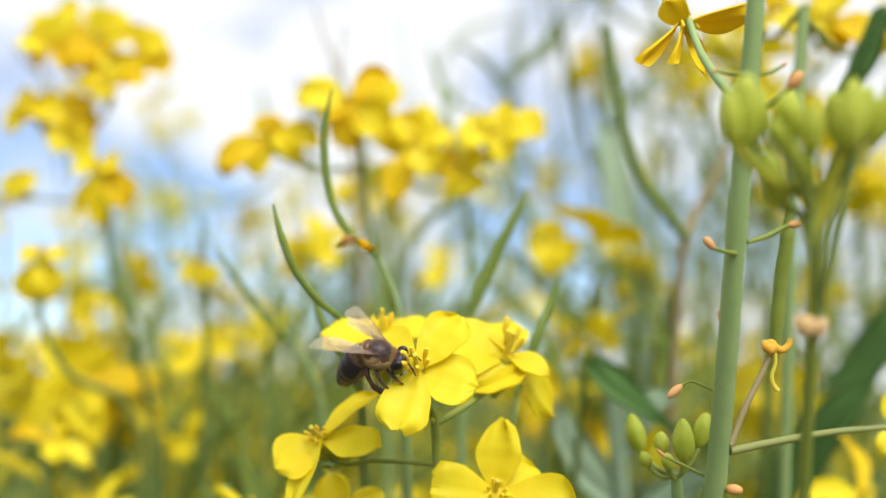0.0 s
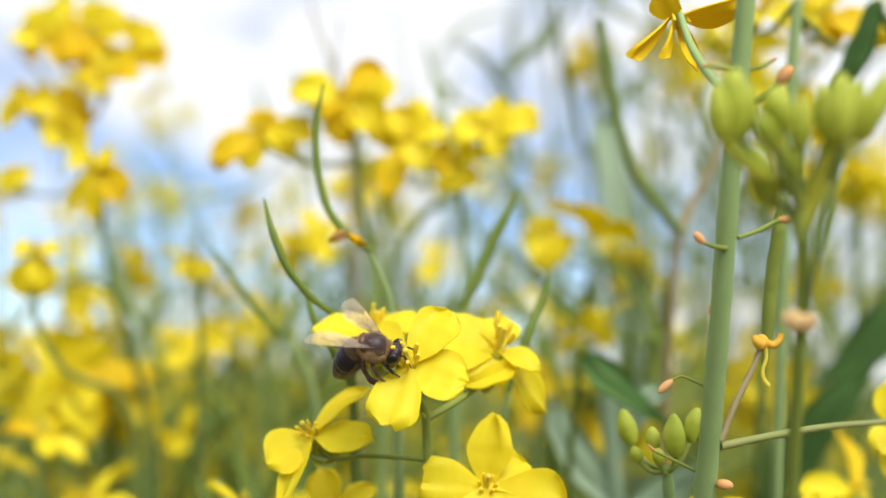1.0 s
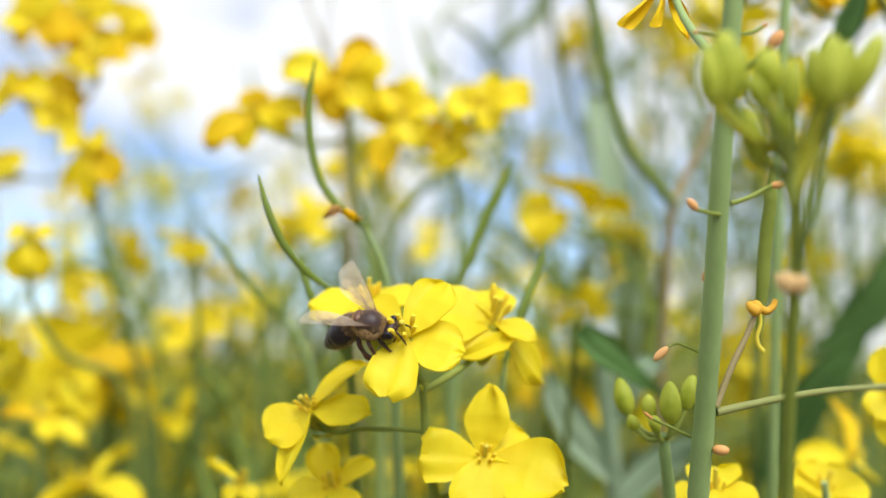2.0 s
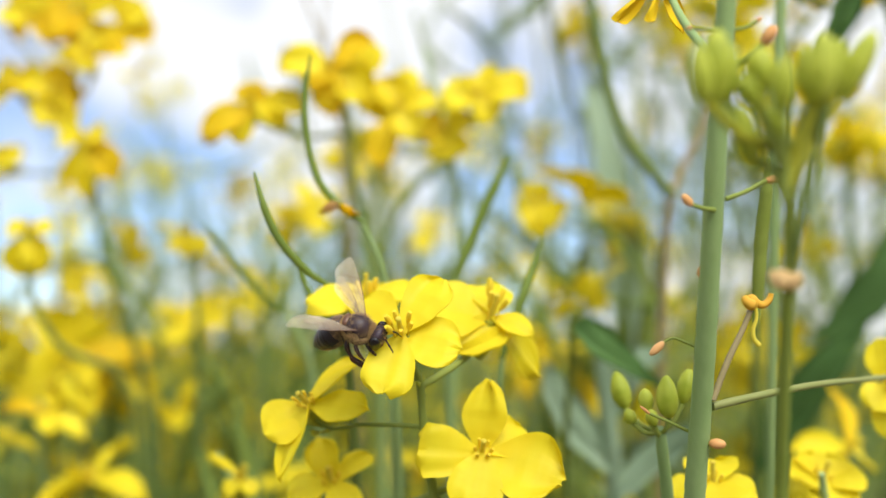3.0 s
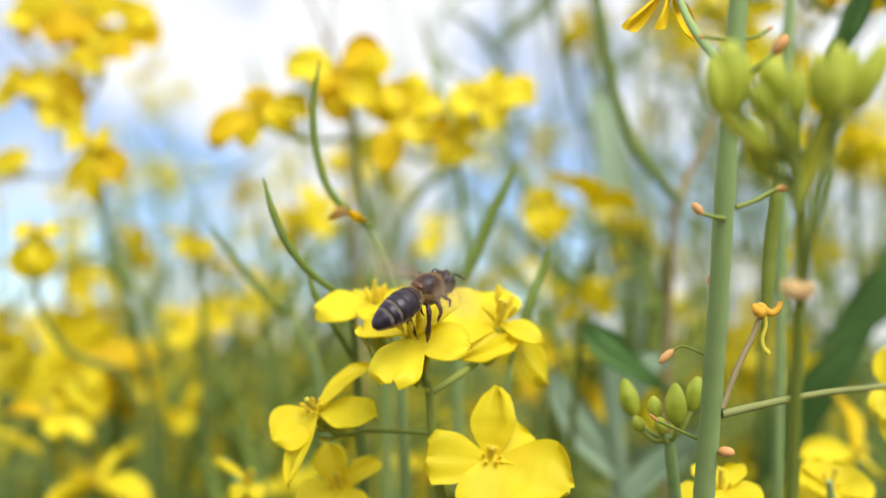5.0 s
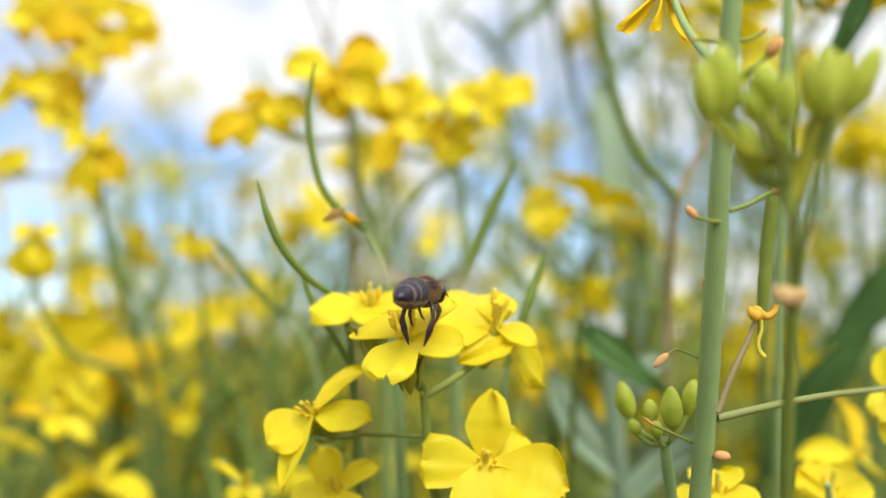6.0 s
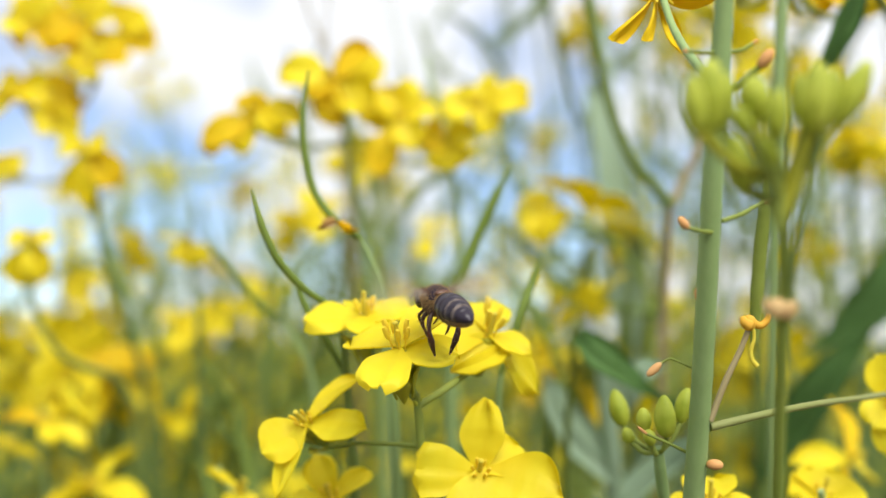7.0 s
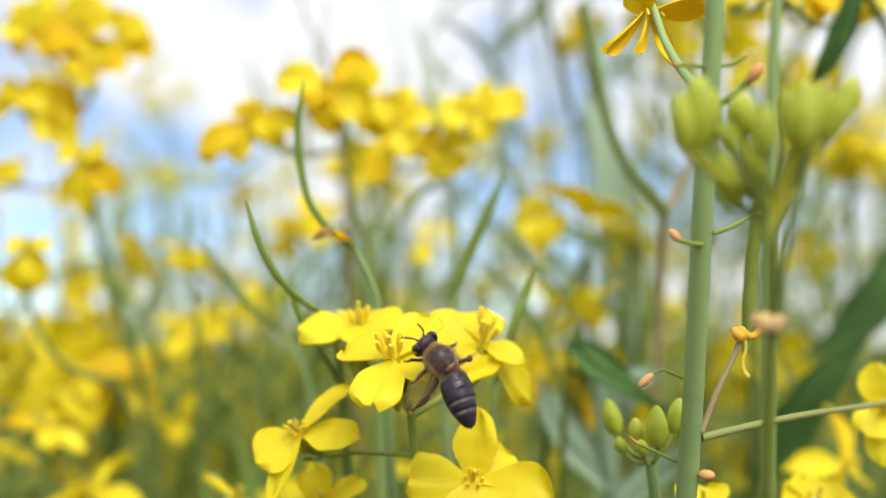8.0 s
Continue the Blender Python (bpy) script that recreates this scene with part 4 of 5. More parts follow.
for k, (pts, w) in enumerate((([(0.03042, 0.19795, 1.1362), (0.03254, 0.19338, 1.14254), (0.03572, 0.19102, 1.14662), (0.03973, 0.19102, 1.14662)], 0.006), ([(0.03194, 0.20181, 1.12656), (0.02545, 0.19822, 1.1331), (0.02037, 0.19356, 1.14052), (0.01815, 0.19102, 1.14662)], 0.007), ([(0.03231, 0.20328, 1.12118), (0.03827, 0.2007, 1.12772), (0.04364, 0.19629, 1.13225), (0.04676, 0.1922, 1.13312)], 0.006))):
    shape_part("leaf", blade_shape(pts, w, (0.1, -0.97, 0.2), 0.15, k), LEAF_PALE, glaucous)
dark_stem = plant_at([(0.05894, 0.19952, 1.16434), (0.05961, 0.20372, 1.15066), (0.06057, 0.20907, 1.13542), (0.06257, 0.21873, 1.11675)], (0.0008, 0.0011), "dark green rape stem with one broad leaf", STEM_DARK)
shape_part("leaf", blade_shape([(0.06133, 0.21296, 1.12526), (0.0667, 0.20705, 1.13556), (0.07247, 0.20117, 1.14539), (0.08011, 0.19834, 1.15482)], 0.0085, (-0.25, -0.93, 0.25), 0.15, 12), LEAF, dark_stem)
leafy = plant_at([(0.0218, 0.1753, 1.1543), (0.0217, 0.181, 1.1468), (0.0219, 0.1921, 1.1347), (0.0224, 0.2035, 1.1191)], (0.0004, 0.0007), "rape plant with a slim dark leaf", STALK_GREEN)
shape_part("leaf", blade_shape([(0.0216, 0.1724, 1.1526), (0.0257, 0.1708, 1.1486), (0.0314, 0.1731, 1.1444), (0.0396, 0.1795, 1.1401)], 0.0055, (-0.309, -0.679, 0.665), 0.2, 5), LEAF, leafy)
broad = plant_at([(0.1038, 0.232, 1.1941), (0.1026, 0.2377, 1.1634), (0.1035, 0.245, 1.1381), (0.1079, 0.2594, 1.1106)], (0.0012, 0.0016), "rape plant with broad dark green leaves", STEM_DARK)
shape_part("leaf", blade_shape([(0.1044, 0.2337, 1.1756), (0.0983, 0.2356, 1.1645), (0.0914, 0.2405, 1.1553), (0.0823, 0.2461, 1.1476)], 0.0100, (-0.302, -0.927, 0.222), 0.15, 6), LEAF, broad)
shape_part("leaf", blade_shape([(0.065, 0.1606, 1.2079), (0.0629, 0.1612, 1.2009), (0.0606, 0.1626, 1.196), (0.0582, 0.165, 1.1921)], 0.0040, (-0.518, -0.844, 0.134), 0.15, 8), LEAF, broad)
stalk(broad, [(0.065, 0.1606, 1.2079), (0.0799, 0.1858, 1.2067), (0.1027, 0.2312, 1.1927)], 0.0008, STEM_DARK)

# ---------------------------------------------------------------- loose podded plants in the middle distance
POD_MES = []
for k, (L, bend) in enumerate(((0.042, 0.010), (0.050, -0.012), (0.034, 0.006), (0.046, 0.002))):
    POD_MES.append(mesh("pod", tube([(0, 0, 0), (bend * 0.5, 0, L * 0.15), (bend, 0, L * 0.55), (bend * 0.7, 0, L * 0.85), (bend * 0.4, 0, L)], [0.0004, 0.0007, 0.0010, 0.0008, 0.0002], 6, 4, k, 0.05), POD))
BLOSSOMS = []
for k in range(3):
    shapes = []
    r = random.Random(70 + k)
    for q in range(4):
        m = pose(0, 0, 0, 0, 0, 90 * q + r.uniform(-15, 15)) @ pose(0, 0, 0, r.uniform(-20, 20), r.uniform(-50, 20), 0)
        v, f = petal_shape(0.0105, r.uniform(0.0055, 0.0075), r.uniform(0.2, 0.5), 0.15, 0.1, 90 + 4 * k + q, 6, 5)
        shapes.append(([m @ p for p in v], f))
    BLOSSOMS.append(mesh("flower", joined(*shapes), PETAL))


def loose_plant(x, y, top, seed, bloom, label, leaves=0, blossoms=3):
    """A tall thin plant: a leaning stem, rising side shoots, long pods and a few flowers."""
    r = random.Random(seed)
    base = Vector((x, y, 0))
    tip = Vector((x + r.gauss(0, 0.035), y + r.gauss(0, 0.015), top))
    ob = thing("rapeseed_plant", Matrix.Translation(base), label, "plant", "rape plants")
    mid = base.lerp(tip, 0.72) + Vector((r.gauss(0, 0.028), r.gauss(0, 0.01), 0))
    green = r.choice((STEM, STEM_DARK)) if x > 0.03 and seed < 600 else r.choice((STEM_DARK, STALK_GREEN))
    shape_part("stem", tube([tip, tip.lerp(mid, 0.4) + Vector((r.gauss(0, 0.004), 0, 0)), mid, base], [0.0005, 0.0009, 0.0014, 0.003], 8, 8, seed, 0.03), green, ob)

    def dress(a, b, count):
        for _ in range(count):
            q = a.lerp(b, r.uniform(0.1, 0.95))
            m = Matrix.Translation(q) @ pose(0, 0, 0, 0, 0, r.uniform(0, 360)) @ pose(0, 0, 0, 0, r.uniform(22, 62), 0)
            part("pod", r.choice(POD_MES), ob, m @ Matrix.Scale(r.uniform(0.8, 1.15), 4))

    def crown(c, count):
        for _ in range(count):
            m = Matrix.Translation(c + Vector((r.gauss(0, 0.006), r.gauss(0, 0.006), r.gauss(0, 0.006)))) @ pose(0, 0, 0, r.uniform(-70, 70), r.uniform(-70, 70), r.uniform(0, 360))
            part("flower", r.choice(BLOSSOMS), ob, m @ Matrix.Scale(r.uniform(0.75, 1.05), 4))

    dress(mid, tip, 7)
    crown(tip, r.randint(0, blossoms) if r.random() < bloom else 0)
    for k in range(r.randint(3, 5)):
        j = mid.lerp(tip, r.uniform(-0.25, 0.75))
        a = r.uniform(0, 6.28)
        L = r.uniform(0.07, 0.16) * (min(1.0, y / 0.48) if x < 0.03 else 1.0)
        out = Vector((math.cos(a), math.sin(a) * 0.6, 0))
        end = j + out * L * 0.45 + Vector((0, 0, L))
        shape_part("shoot", tube([end, j + out * L * 0.32 + Vector((0, 0, L * 0.5)), j + out * L * 0.12 + Vector((0, 0, L * 0.12)), j], [0.0004, 0.0007, 0.0010, 0.0010], 6, 5, k, 0.03), green, ob)
        dress(j.lerp(end, 0.25), end, 4 if not leaves else 2)
        if r.random() < bloom:
            crown(end, r.randint(1, blossoms))
    for k in range(leaves):
        j = mid.lerp(tip, r.uniform(-0.5, 0.6))
        a = r.uniform(0, 6.28)
        L = r.uniform(0.05, 0.11)
        out = Vector((math.cos(a), math.sin(a), 0))
        shape_part("leaf", blade_shape([j, j + out * L * 0.4 + Vector((0, 0, L * 0.35)), j + out * L * 0.8 + Vector((0, 0, L * 0.4)), j + out * L + Vector((0, 0, L * 0.2))], L * 0.22, Vector((0, -0.3, 0.95)), 0.15, k + seed), LEAF if x < 0 else r.choice((LEAF, LEAF_PALE, LEAF_PALE)), ob)
    return ob


rng = random.Random(21)
LOOSE = ("slender green rape plant with long pods", "rape plant with long green pods and a few yellow flowers")
for k in range(11):
    y = 0.25 + 0.40 * (k / 10) ** 1.1
    loose_plant(rng.uniform(0.03, 0.43) * y, y, 1.15 + y * (0.087 + rng.uniform(0.10, 0.32)), 200 + k, 0.4, LOOSE[k % 2])
for k in range(14):
    y = 0.25 + 0.40 * (k / 13) ** 1.1
    a = rng.uniform(-0.45, 0.06)
    loose_plant(a * y, y, 1.15 + y * (0.087 + rng.uniform(-0.03, 0.10)), 300 + k, 0.5, LOOSE[k % 2])
for k in range(18):
    y = 0.25 + 0.17 * k / 17
    loose_plant(rng.uniform(-0.44, 0.10) * y, y, 1.15 + y * (0.087 + rng.uniform(-0.05, 0.09)), 500 + k, 0.75, LOOSE[1], 1)
for k in range(5):
    y = 0.26 + 0.16 * k / 4
    loose_plant(rng.uniform(0.06, 0.42) * y, y, 1.15 + y * (0.087 + rng.uniform(0.0, 0.26)), 600 + k, 0.75, LOOSE[1], 1)
for k in range(5):
    y = 0.30 + 0.18 * k / 4
    loose_plant(rng.uniform(0.06, 0.36) * y, y, 1.15 + y * (0.087 + rng.uniform(0.12, 0.30)), 700 + k, 0.7, LOOSE[1])
for k in range(16):
    y = 0.26 + 0.36 * (k / 15) ** 1.1
    loose_plant(rng.uniform(-0.46, 0.08) * y, y, 1.15 + y * (0.087 - rng.uniform(0.03, 0.22)), 400 + k, 0.6, "leafy rape plant with yellow flowers", 6)
for k in range(32):
    y = 0.25 + 0.34 * (k / 31) ** 1.2
    a = -0.46 + 0.92 * ((k * 0.618) % 1.0)
    loose_plant(a * y, y, 1.15 + y * (0.087 - rng.uniform(0.02, 0.26)), 800 + k, 0.75, "low rape plant with scattered yellow flowers", 3, 3)
for k in range(12):
    y = 0.24 + 0.2 * (k / 11)
    a = -0.26 + 0.36 * ((k * 0.618) % 1.0)
    loose_plant(a * y, y, 1.15 + y * (0.087 + rng.uniform(-0.04, 0.06)), 900 + k, 0.2, LOOSE[0], 0, 1)

for k in range(22):
    y = 0.27 + 0.22 * ((k * 0.382) % 1.0)
    a = -0.30 + 0.22 * ((k * 0.618) % 1.0) if k % 3 else 0.08 + 0.30 * ((k * 0.618) % 1.0)
    loose_plant(a * y, y, 1.15 + y * (0.087 - rng.uniform(0.02, 0.19)), 1000 + k, 1.0, "rape plant with many small yellow flowers", 1, 5)

for k, (a, y, up) in enumerate(((0.060, 0.30, 0.25), (0.088, 0.36, 0.22), (0.070, 0.42, 0.27), (0.035, 0.40, 0.19))):
    loose_plant(a * y, y, 1.15 + y * (0.087 + up), 1100 + k, 0.3, "tall rape plant with green pods against the sky", 3 if k < 2 else 1, 2)
twig = plant_at([(-0.03384, 0.24353, 1.23503), (-0.03067, 0.24433, 1.22582), (-0.02724, 0.24496, 1.21858), (-0.02506, 0.24779, 1.20918), (-0.0232, 0.25215, 1.19378), (-0.02256, 0.25876, 1.17548)], (0.00035, 0.0008), "bare thin rape twig against the sky", STALK_BROWN)
stalk(twig, [(-0.02671, 0.24376, 1.2324), (-0.02724, 0.24427, 1.22647), (-0.02737, 0.2449, 1.21924)], 0.0003, STALK_BROWN)

for k in range(14):
    y = 0.26 + 0.20 * ((k * 0.382) % 1.0)
    a = -0.44 + 0.56 * ((k * 0.618) % 1.0)
    loose_plant(a * y, y, 1.15 + y * (0.087 - rng.uniform(0.08, 0.18)), 1200 + k, 0.6, "short rape plant with yellow flowers among dark leaves", 4, 2)

# ---------------------------------------------------------------- the field beyond
FIELD_MATS = [STEM, STEM_DARK, POD, PETAL, SEPAL, LEAF]


def field_plant(rng, x, y, height, bloom, verts, faces, mats, fine):
    """Adds one simple plant: stem, side shoots with pods, and heads of four-petalled flowers."""
    def add(shape, k):
        n = len(verts)
        verts.extend(tuple(v) for v in shape[0])
        faces.extend(tuple(i + n for i in q) for q in shape[1])
        mats.extend([k] * len(shape[1]))

    def head(c, r, count):
        for _ in range(count):
            f = c + Vector((rng.gauss(0, r), rng.gauss(0, r), rng.gauss(0, r * 0.8)))
            ax = Vector((rng.uniform(-1, 1), rng.uniform(-1, 1), rng.uniform(0.1, 1.1))).normalized()
            e1 = ax.orthogonal().normalized()
            e2 = ax.cross(e1)
            for k in range(4):
                a = k * math.pi / 2 + rng.uniform(-0.2, 0.2)
                d = e1 * math.cos(a) + e2 * math.sin(a)
                s = ax.cross(d) * 0.0042
                L = rng.uniform(0.0085, 0.0115)
                tip = f + d * L + ax * rng.uniform(-0.004, 0.004)
                mid = f + d * L * 0.6 + ax * 0.0015
                add(([f, mid + s, tip + s * 0.5, tip - s * 0.5, mid - s], [(0, 1, 2, 3, 4)]), 3)

    top = Vector((x + rng.gauss(0, 0.04), y + rng.gauss(0, 0.04), height))
    base = Vector((x, y, 0))
    bend = base.lerp(top, 0.6) + Vector((rng.gauss(0, 0.02), rng.gauss(0, 0.02), 0))
    add(tube([top, bend, base], [0.0009, 0.0022, 0.004], 4 if not fine else 6, 3), rng.choice((0, 1, 1, 1)))
    head(top, 0.014, round(rng.randint(5, 11) * bloom))
    for _ in range(rng.randint(3, 6)):
        s = rng.uniform(0.62, 0.93)
        j = bend.lerp(top, (s - 0.6) / 0.4)
        a = rng.uniform(0, 6.28)
        out = Vector((math.cos(a), math.sin(a), 0))
        L = rng.uniform(0.10, 0.22)
        tip = j + out * L * 0.45 + Vector((0, 0, L))
        add(tube([tip, j + out * L * 0.3 + Vector((0, 0, L * 0.4)), j], [0.0007, 0.0014], 4, 3), rng.choice((0, 1)))
        if rng.random() < bloom:
            head(tip, 0.012, rng.randint(2, 5))
        for k in range(rng.randint(3, 6)):
            q = j.lerp(tip, rng.uniform(0.25, 0.9))
            b = rng.uniform(0, 6.28)
            w = Vector((math.cos(b), math.sin(b), 0))
            P = rng.uniform(0.03, 0.055)
            add(tube([q + w * P * 0.7 + Vector((0, 0, P * 0.8)), q + w * P * 0.5 + Vector((0, 0, P * 0.3)), q], [0.0006, 0.0013], 3, 2), 2)
    for _ in range(rng.randint(3, 6)):
        s = rng.uniform(0.5, 1.0)
        j = base.lerp(bend, s)
        a = rng.uniform(0, 6.28)
        w = Vector((math.cos(a), math.sin(a), 0))
        L = rng.uniform(0.10, 0.2)
        add(([j, j + w * L * 0.5 + Vector((-w.y, w.x, 0)) * 0.025 + Vector((0, 0, 0.03)), j + w * L - Vector((0, 0, 0.02)), j + w * L * 0.5 - Vector((-w.y, w.x, 0)) * 0.025 + Vector((0, 0, 0.03))], [(0, 1, 2), (0, 2, 3)]), 5)


def field(label, spots, seed, fine):
    rng = random.Random(seed)
    verts, faces, mats = [], [], []
    for x, y, h, bloom in spots:
        field_plant(rng, x, y, h, bloom, verts, faces, mats, fine)
    me = bpy.data.meshes.new("rapeseed_field")
    me.from_pydata(verts, [], faces)
    for m in FIELD_MATS:
        me.materials.append(m)
    me.polygons.foreach_set("material_index", mats)
    thing("rapeseed_field", Matrix.Identity(4), label, "crop", "", "stuff", me)


rng = random.Random(5)
near_spots, far_spots = [], []
for _ in range(16):
    y = rng.uniform(0.6, 1.7)
    near_spots.append((rng.uniform(-0.6, 0.04) * y, y, rng.gauss(1.16, 0.06), 0.5))
for _ in range(12):
    y = rng.uniform(0.6, 1.7)
    near_spots.append((rng.uniform(0.0, 0.6) * y, y, rng.gauss(1.21, 0.06), 0.4))
for _ in range(9):
    y = rng.uniform(0.75, 1.5)
    near_spots.append((rng.uniform(-0.42, 0.06) * y, y, 1.15 + y * (0.087 + rng.uniform(0.0, 0.15)), 0.35))
for _ in range(800):
    y = 1.5 + 9 * rng.random() ** 1.4
    far_spots.append((rng.uniform(-0.62, 0.62) * y, y, rng.gauss(1.09, 0.035), 0.3))
for _ in range(1100):
    a, r = rng.uniform(0, 6.28), 0.55 + 8 * rng.random() ** 0.8
    x, y = r * math.cos(a), r * math.sin(a)
    if y < 1.5 * abs(x):
        far_spots.append((x, y, rng.gauss(1.10, 0.05), 0.5))
field("flowering rape plants with yellow heads and green pods", near_spots, 1, True)
field("dense rape field in yellow bloom, further off", far_spots, 2, False)


# ---------------------------------------------------------------- the honey bee
MM = 0.00084


def mm(*v):
    return Vector(v) * MM


def hairs(shape, count, length, seed, keep, sweep):
    """Fine tapered hairs standing on a shape's faces."""
    rng = random.Random(seed)
    verts, faces = [], []
    v, f = shape
    heart = sum((Vector(x) for x in v), Vector()) / len(v)
    made = 0
    while made < count:
        q = rng.choice(f)
        if len(q) != 4:
            continue
        a, b, c, d = (v[i] for i in q)
        s, t = rng.random(), rng.random()
        p = a.lerp(b, s).lerp(d.lerp(c, s), t)
        n = (b - a).cross(d - a)
        if n.length < 1e-12 or not keep(p):
            continue
        n.normalize()
        if n.dot(p - heart) < 0:
            n = -n
        way = (n + Vector(sweep) * 0.5 + Vector([rng.gauss(0, 0.3) for _ in range(3)])).normalized()
        side = way.orthogonal().normalized() * 0.000013
        other = way.cross(side)
        L = length * rng.uniform(0.6, 1.2)
        k = len(verts)
        verts += [p + side, p - side * 0.5 + other, p - side * 0.5 - other, p + way * L]
        faces += [(k, k + 1, k + 3), (k + 1, k + 2, k + 3), (k + 2, k, k + 3)]
        made += 1
    return verts, faces


def turned(profile, n=22, flat=0.93):
    """A body turned about the y axis: (y, radius, drop) in mm."""
    verts, faces = [], []
    for y, r, drop in profile:
        for k in range(n):
            a = 2 * math.pi * k / n
            verts.append(mm(r * math.cos(a), y, r * flat * math.sin(a) + drop))
    for i in range(len(profile) - 1):
        for k in range(n):
            faces.append((i * n + k, i * n + (k + 1) % n, (i + 1) * n + (k + 1) % n, (i + 1) * n + k))
    faces.append(tuple(range(n)))
    faces.append(tuple((len(profile) - 1) * n + k for k in range(n - 1, -1, -1)))
    return verts, faces


def wing_shape(length, chord, seed):
    """A membrane along +x with its leading edge to +y."""
    top, faces, nu, nv = [], [], 14, 6
    for i in range(nu):
        s = i / (nu - 1)
        lead = 0.10 * chord * math.sin(math.pi * s)
        w = chord * (0.16 + 0.84 * math.sin(math.pi * min(0.5, s * 0.62)) ** 1.1) * math.sqrt(max(0.0, 1 - max(0.0, (s - 0.66) / 0.345) ** 2.4))
        for j in range(nv):
            v = j / (nv - 1)
            top.append(Vector((length * s, lead - w * v + chord * 0.08 * s, 0.03 * chord * math.sin(6 * s + 3 * v + seed) * v)))
    low = [p - Vector((0, 0, 0.00002)) for p in top]
    n = len(top)
    for i in range(nu - 1):
        for j in range(nv - 1):
            a = i * nv + j
            faces.append((a, a + 1, a + nv + 1, a + nv))
            faces.append((n + a, n + a + nv, n + a + nv + 1, n + a + 1))
    rim = [i * nv for i in range(nu)] + [(nu - 1) * nv + j for j in range(1, nv)] + [i * nv + nv - 1 for i in range(nu - 2, -1, -1)] + list(range(nv - 2, 0, -1))
    for a, b in zip(rim, rim[1:] + rim[:1]):
        faces.append((a, n + a, n + b, b))
    veins = []
    for v, end in ((0, 0.92), (1, 0.80), (2, 0.86), (3, 0.74), (4, 0.55)):
        k = int(end * (nu - 1))
        veins.append(tube([top[i * nv + v] for i in range(0, k + 1, 2)], [0.00007 if v == 0 else 0.00003, 0.00002], 5, 2))
    for i, a, b in ((5, 1, 3), (8, 0, 2), (9, 2, 4), (7, 1, 2)):
        veins.append(tube([top[i * nv + a], top[(i + 1) * nv + b]], [0.00003, 0.00003], 4, 2))
    return (top + low, faces), joined(*veins)


def mirrored(shape):
    return [Vector((-v.x, v.y, v.z)) for v in shape[0]], [tuple(reversed(f)) for f in shape[1]]


bee = thing("honey_bee", Matrix.Identity(4), "dark brown honey bee with tawny fur feeding at a yellow flower", "bee")
thorax_shape = ball((0, 0, 0), 1.88 * MM, 1.80 * MM, 2.05 * MM, 22, 14, (0, 1, 0))
thorax = part("thorax", mesh("thorax", thorax_shape, CHITIN), bee, Matrix.Identity(4), "dark domed thorax ringed with tawny fur")
part("fur", mesh("fur", hairs(thorax_shape, 9000, 0.60 * MM, 1, lambda p: abs(p.x) > 1.7 * MM or p.z < 0.15 * MM or abs(p.y) > 1.68 * MM, (0, -0.2, 0)), FUR), thorax, None, "tawny fur")
part("fur", mesh("fur", hairs(thorax_shape, 2000, 0.19 * MM, 7, lambda p: p.z > 0.3 * MM, (0, -0.6, 0)), FUR), thorax, None, "short tawny down")
part("undercoat", mesh("undercoat", ball((0, 0.05 * MM, -0.72 * MM), 1.98 * MM, 1.75 * MM, 2.0 * MM, 20, 12, (0, 1, 0)), UNDERFUR), thorax, None, "dense brown undercoat")
part("scutellum", mesh("scutellum", ball(mm(0, -1.55, 0.95), 1.1 * MM, 0.55 * MM, 0.5 * MM, 14, 8), CHITIN_BROWN), thorax)
head_shape = ball(mm(0, 2.75, -0.55), 1.75 * MM, 1.55 * MM, 0.95 * MM, 20, 12, (0, 0.95, -0.3))
bee_head = part("head", mesh("head", head_shape, CHITIN), bee, Matrix.Identity(4))
part("fur", mesh("fur", hairs(head_shape, 320, 0.42 * MM, 2, lambda p: abs(p.x) < 1.25 * MM, (0, 0.5, 0.2)), FUR), bee_head, None, "tawny face hair")
part("mouthparts", mesh("mouthparts", joined(tube([mm(0, 3.1, -1.6), mm(0, 3.3, -2.4), mm(0, 3.2, -3.2)], [0.35 * MM, 0.22 * MM, 0.1 * MM], 8, 4), ball(mm(0.3, 3.25, -1.75), 0.3 * MM, 0.3 * MM, 0.5 * MM, 8, 6), ball(mm(-0.3, 3.25, -1.75), 0.3 * MM, 0.3 * MM, 0.5 * MM, 8, 6)), CHITIN_BROWN), bee_head)
for s in (-1, 1):
    part("eye", mesh("eye", ball(mm(s * 1.33, 2.88, -0.48), 0.62 * MM, 0.85 * MM, 1.32 * MM, 16, 10, (s * 0.12, 0.1, 1)), EYE), bee_head, None, "black oval compound eye")
    part("antenna", mesh("antenna", joined(tube([mm(s * 0.4, 3.55, -0.35), mm(s * 0.7, 4.0, 0.1), mm(s * 0.9, 4.3, 0.25)], [0.11 * MM, 0.10 * MM], 7, 4), tube([mm(s * 0.9, 4.3, 0.25), mm(s * 1.2, 4.9, -0.25), mm(s * 1.45, 5.5, -1.0)], [0.12 * MM, 0.13 * MM, 0.08 * MM], 7, 5)), CHITIN), bee_head)

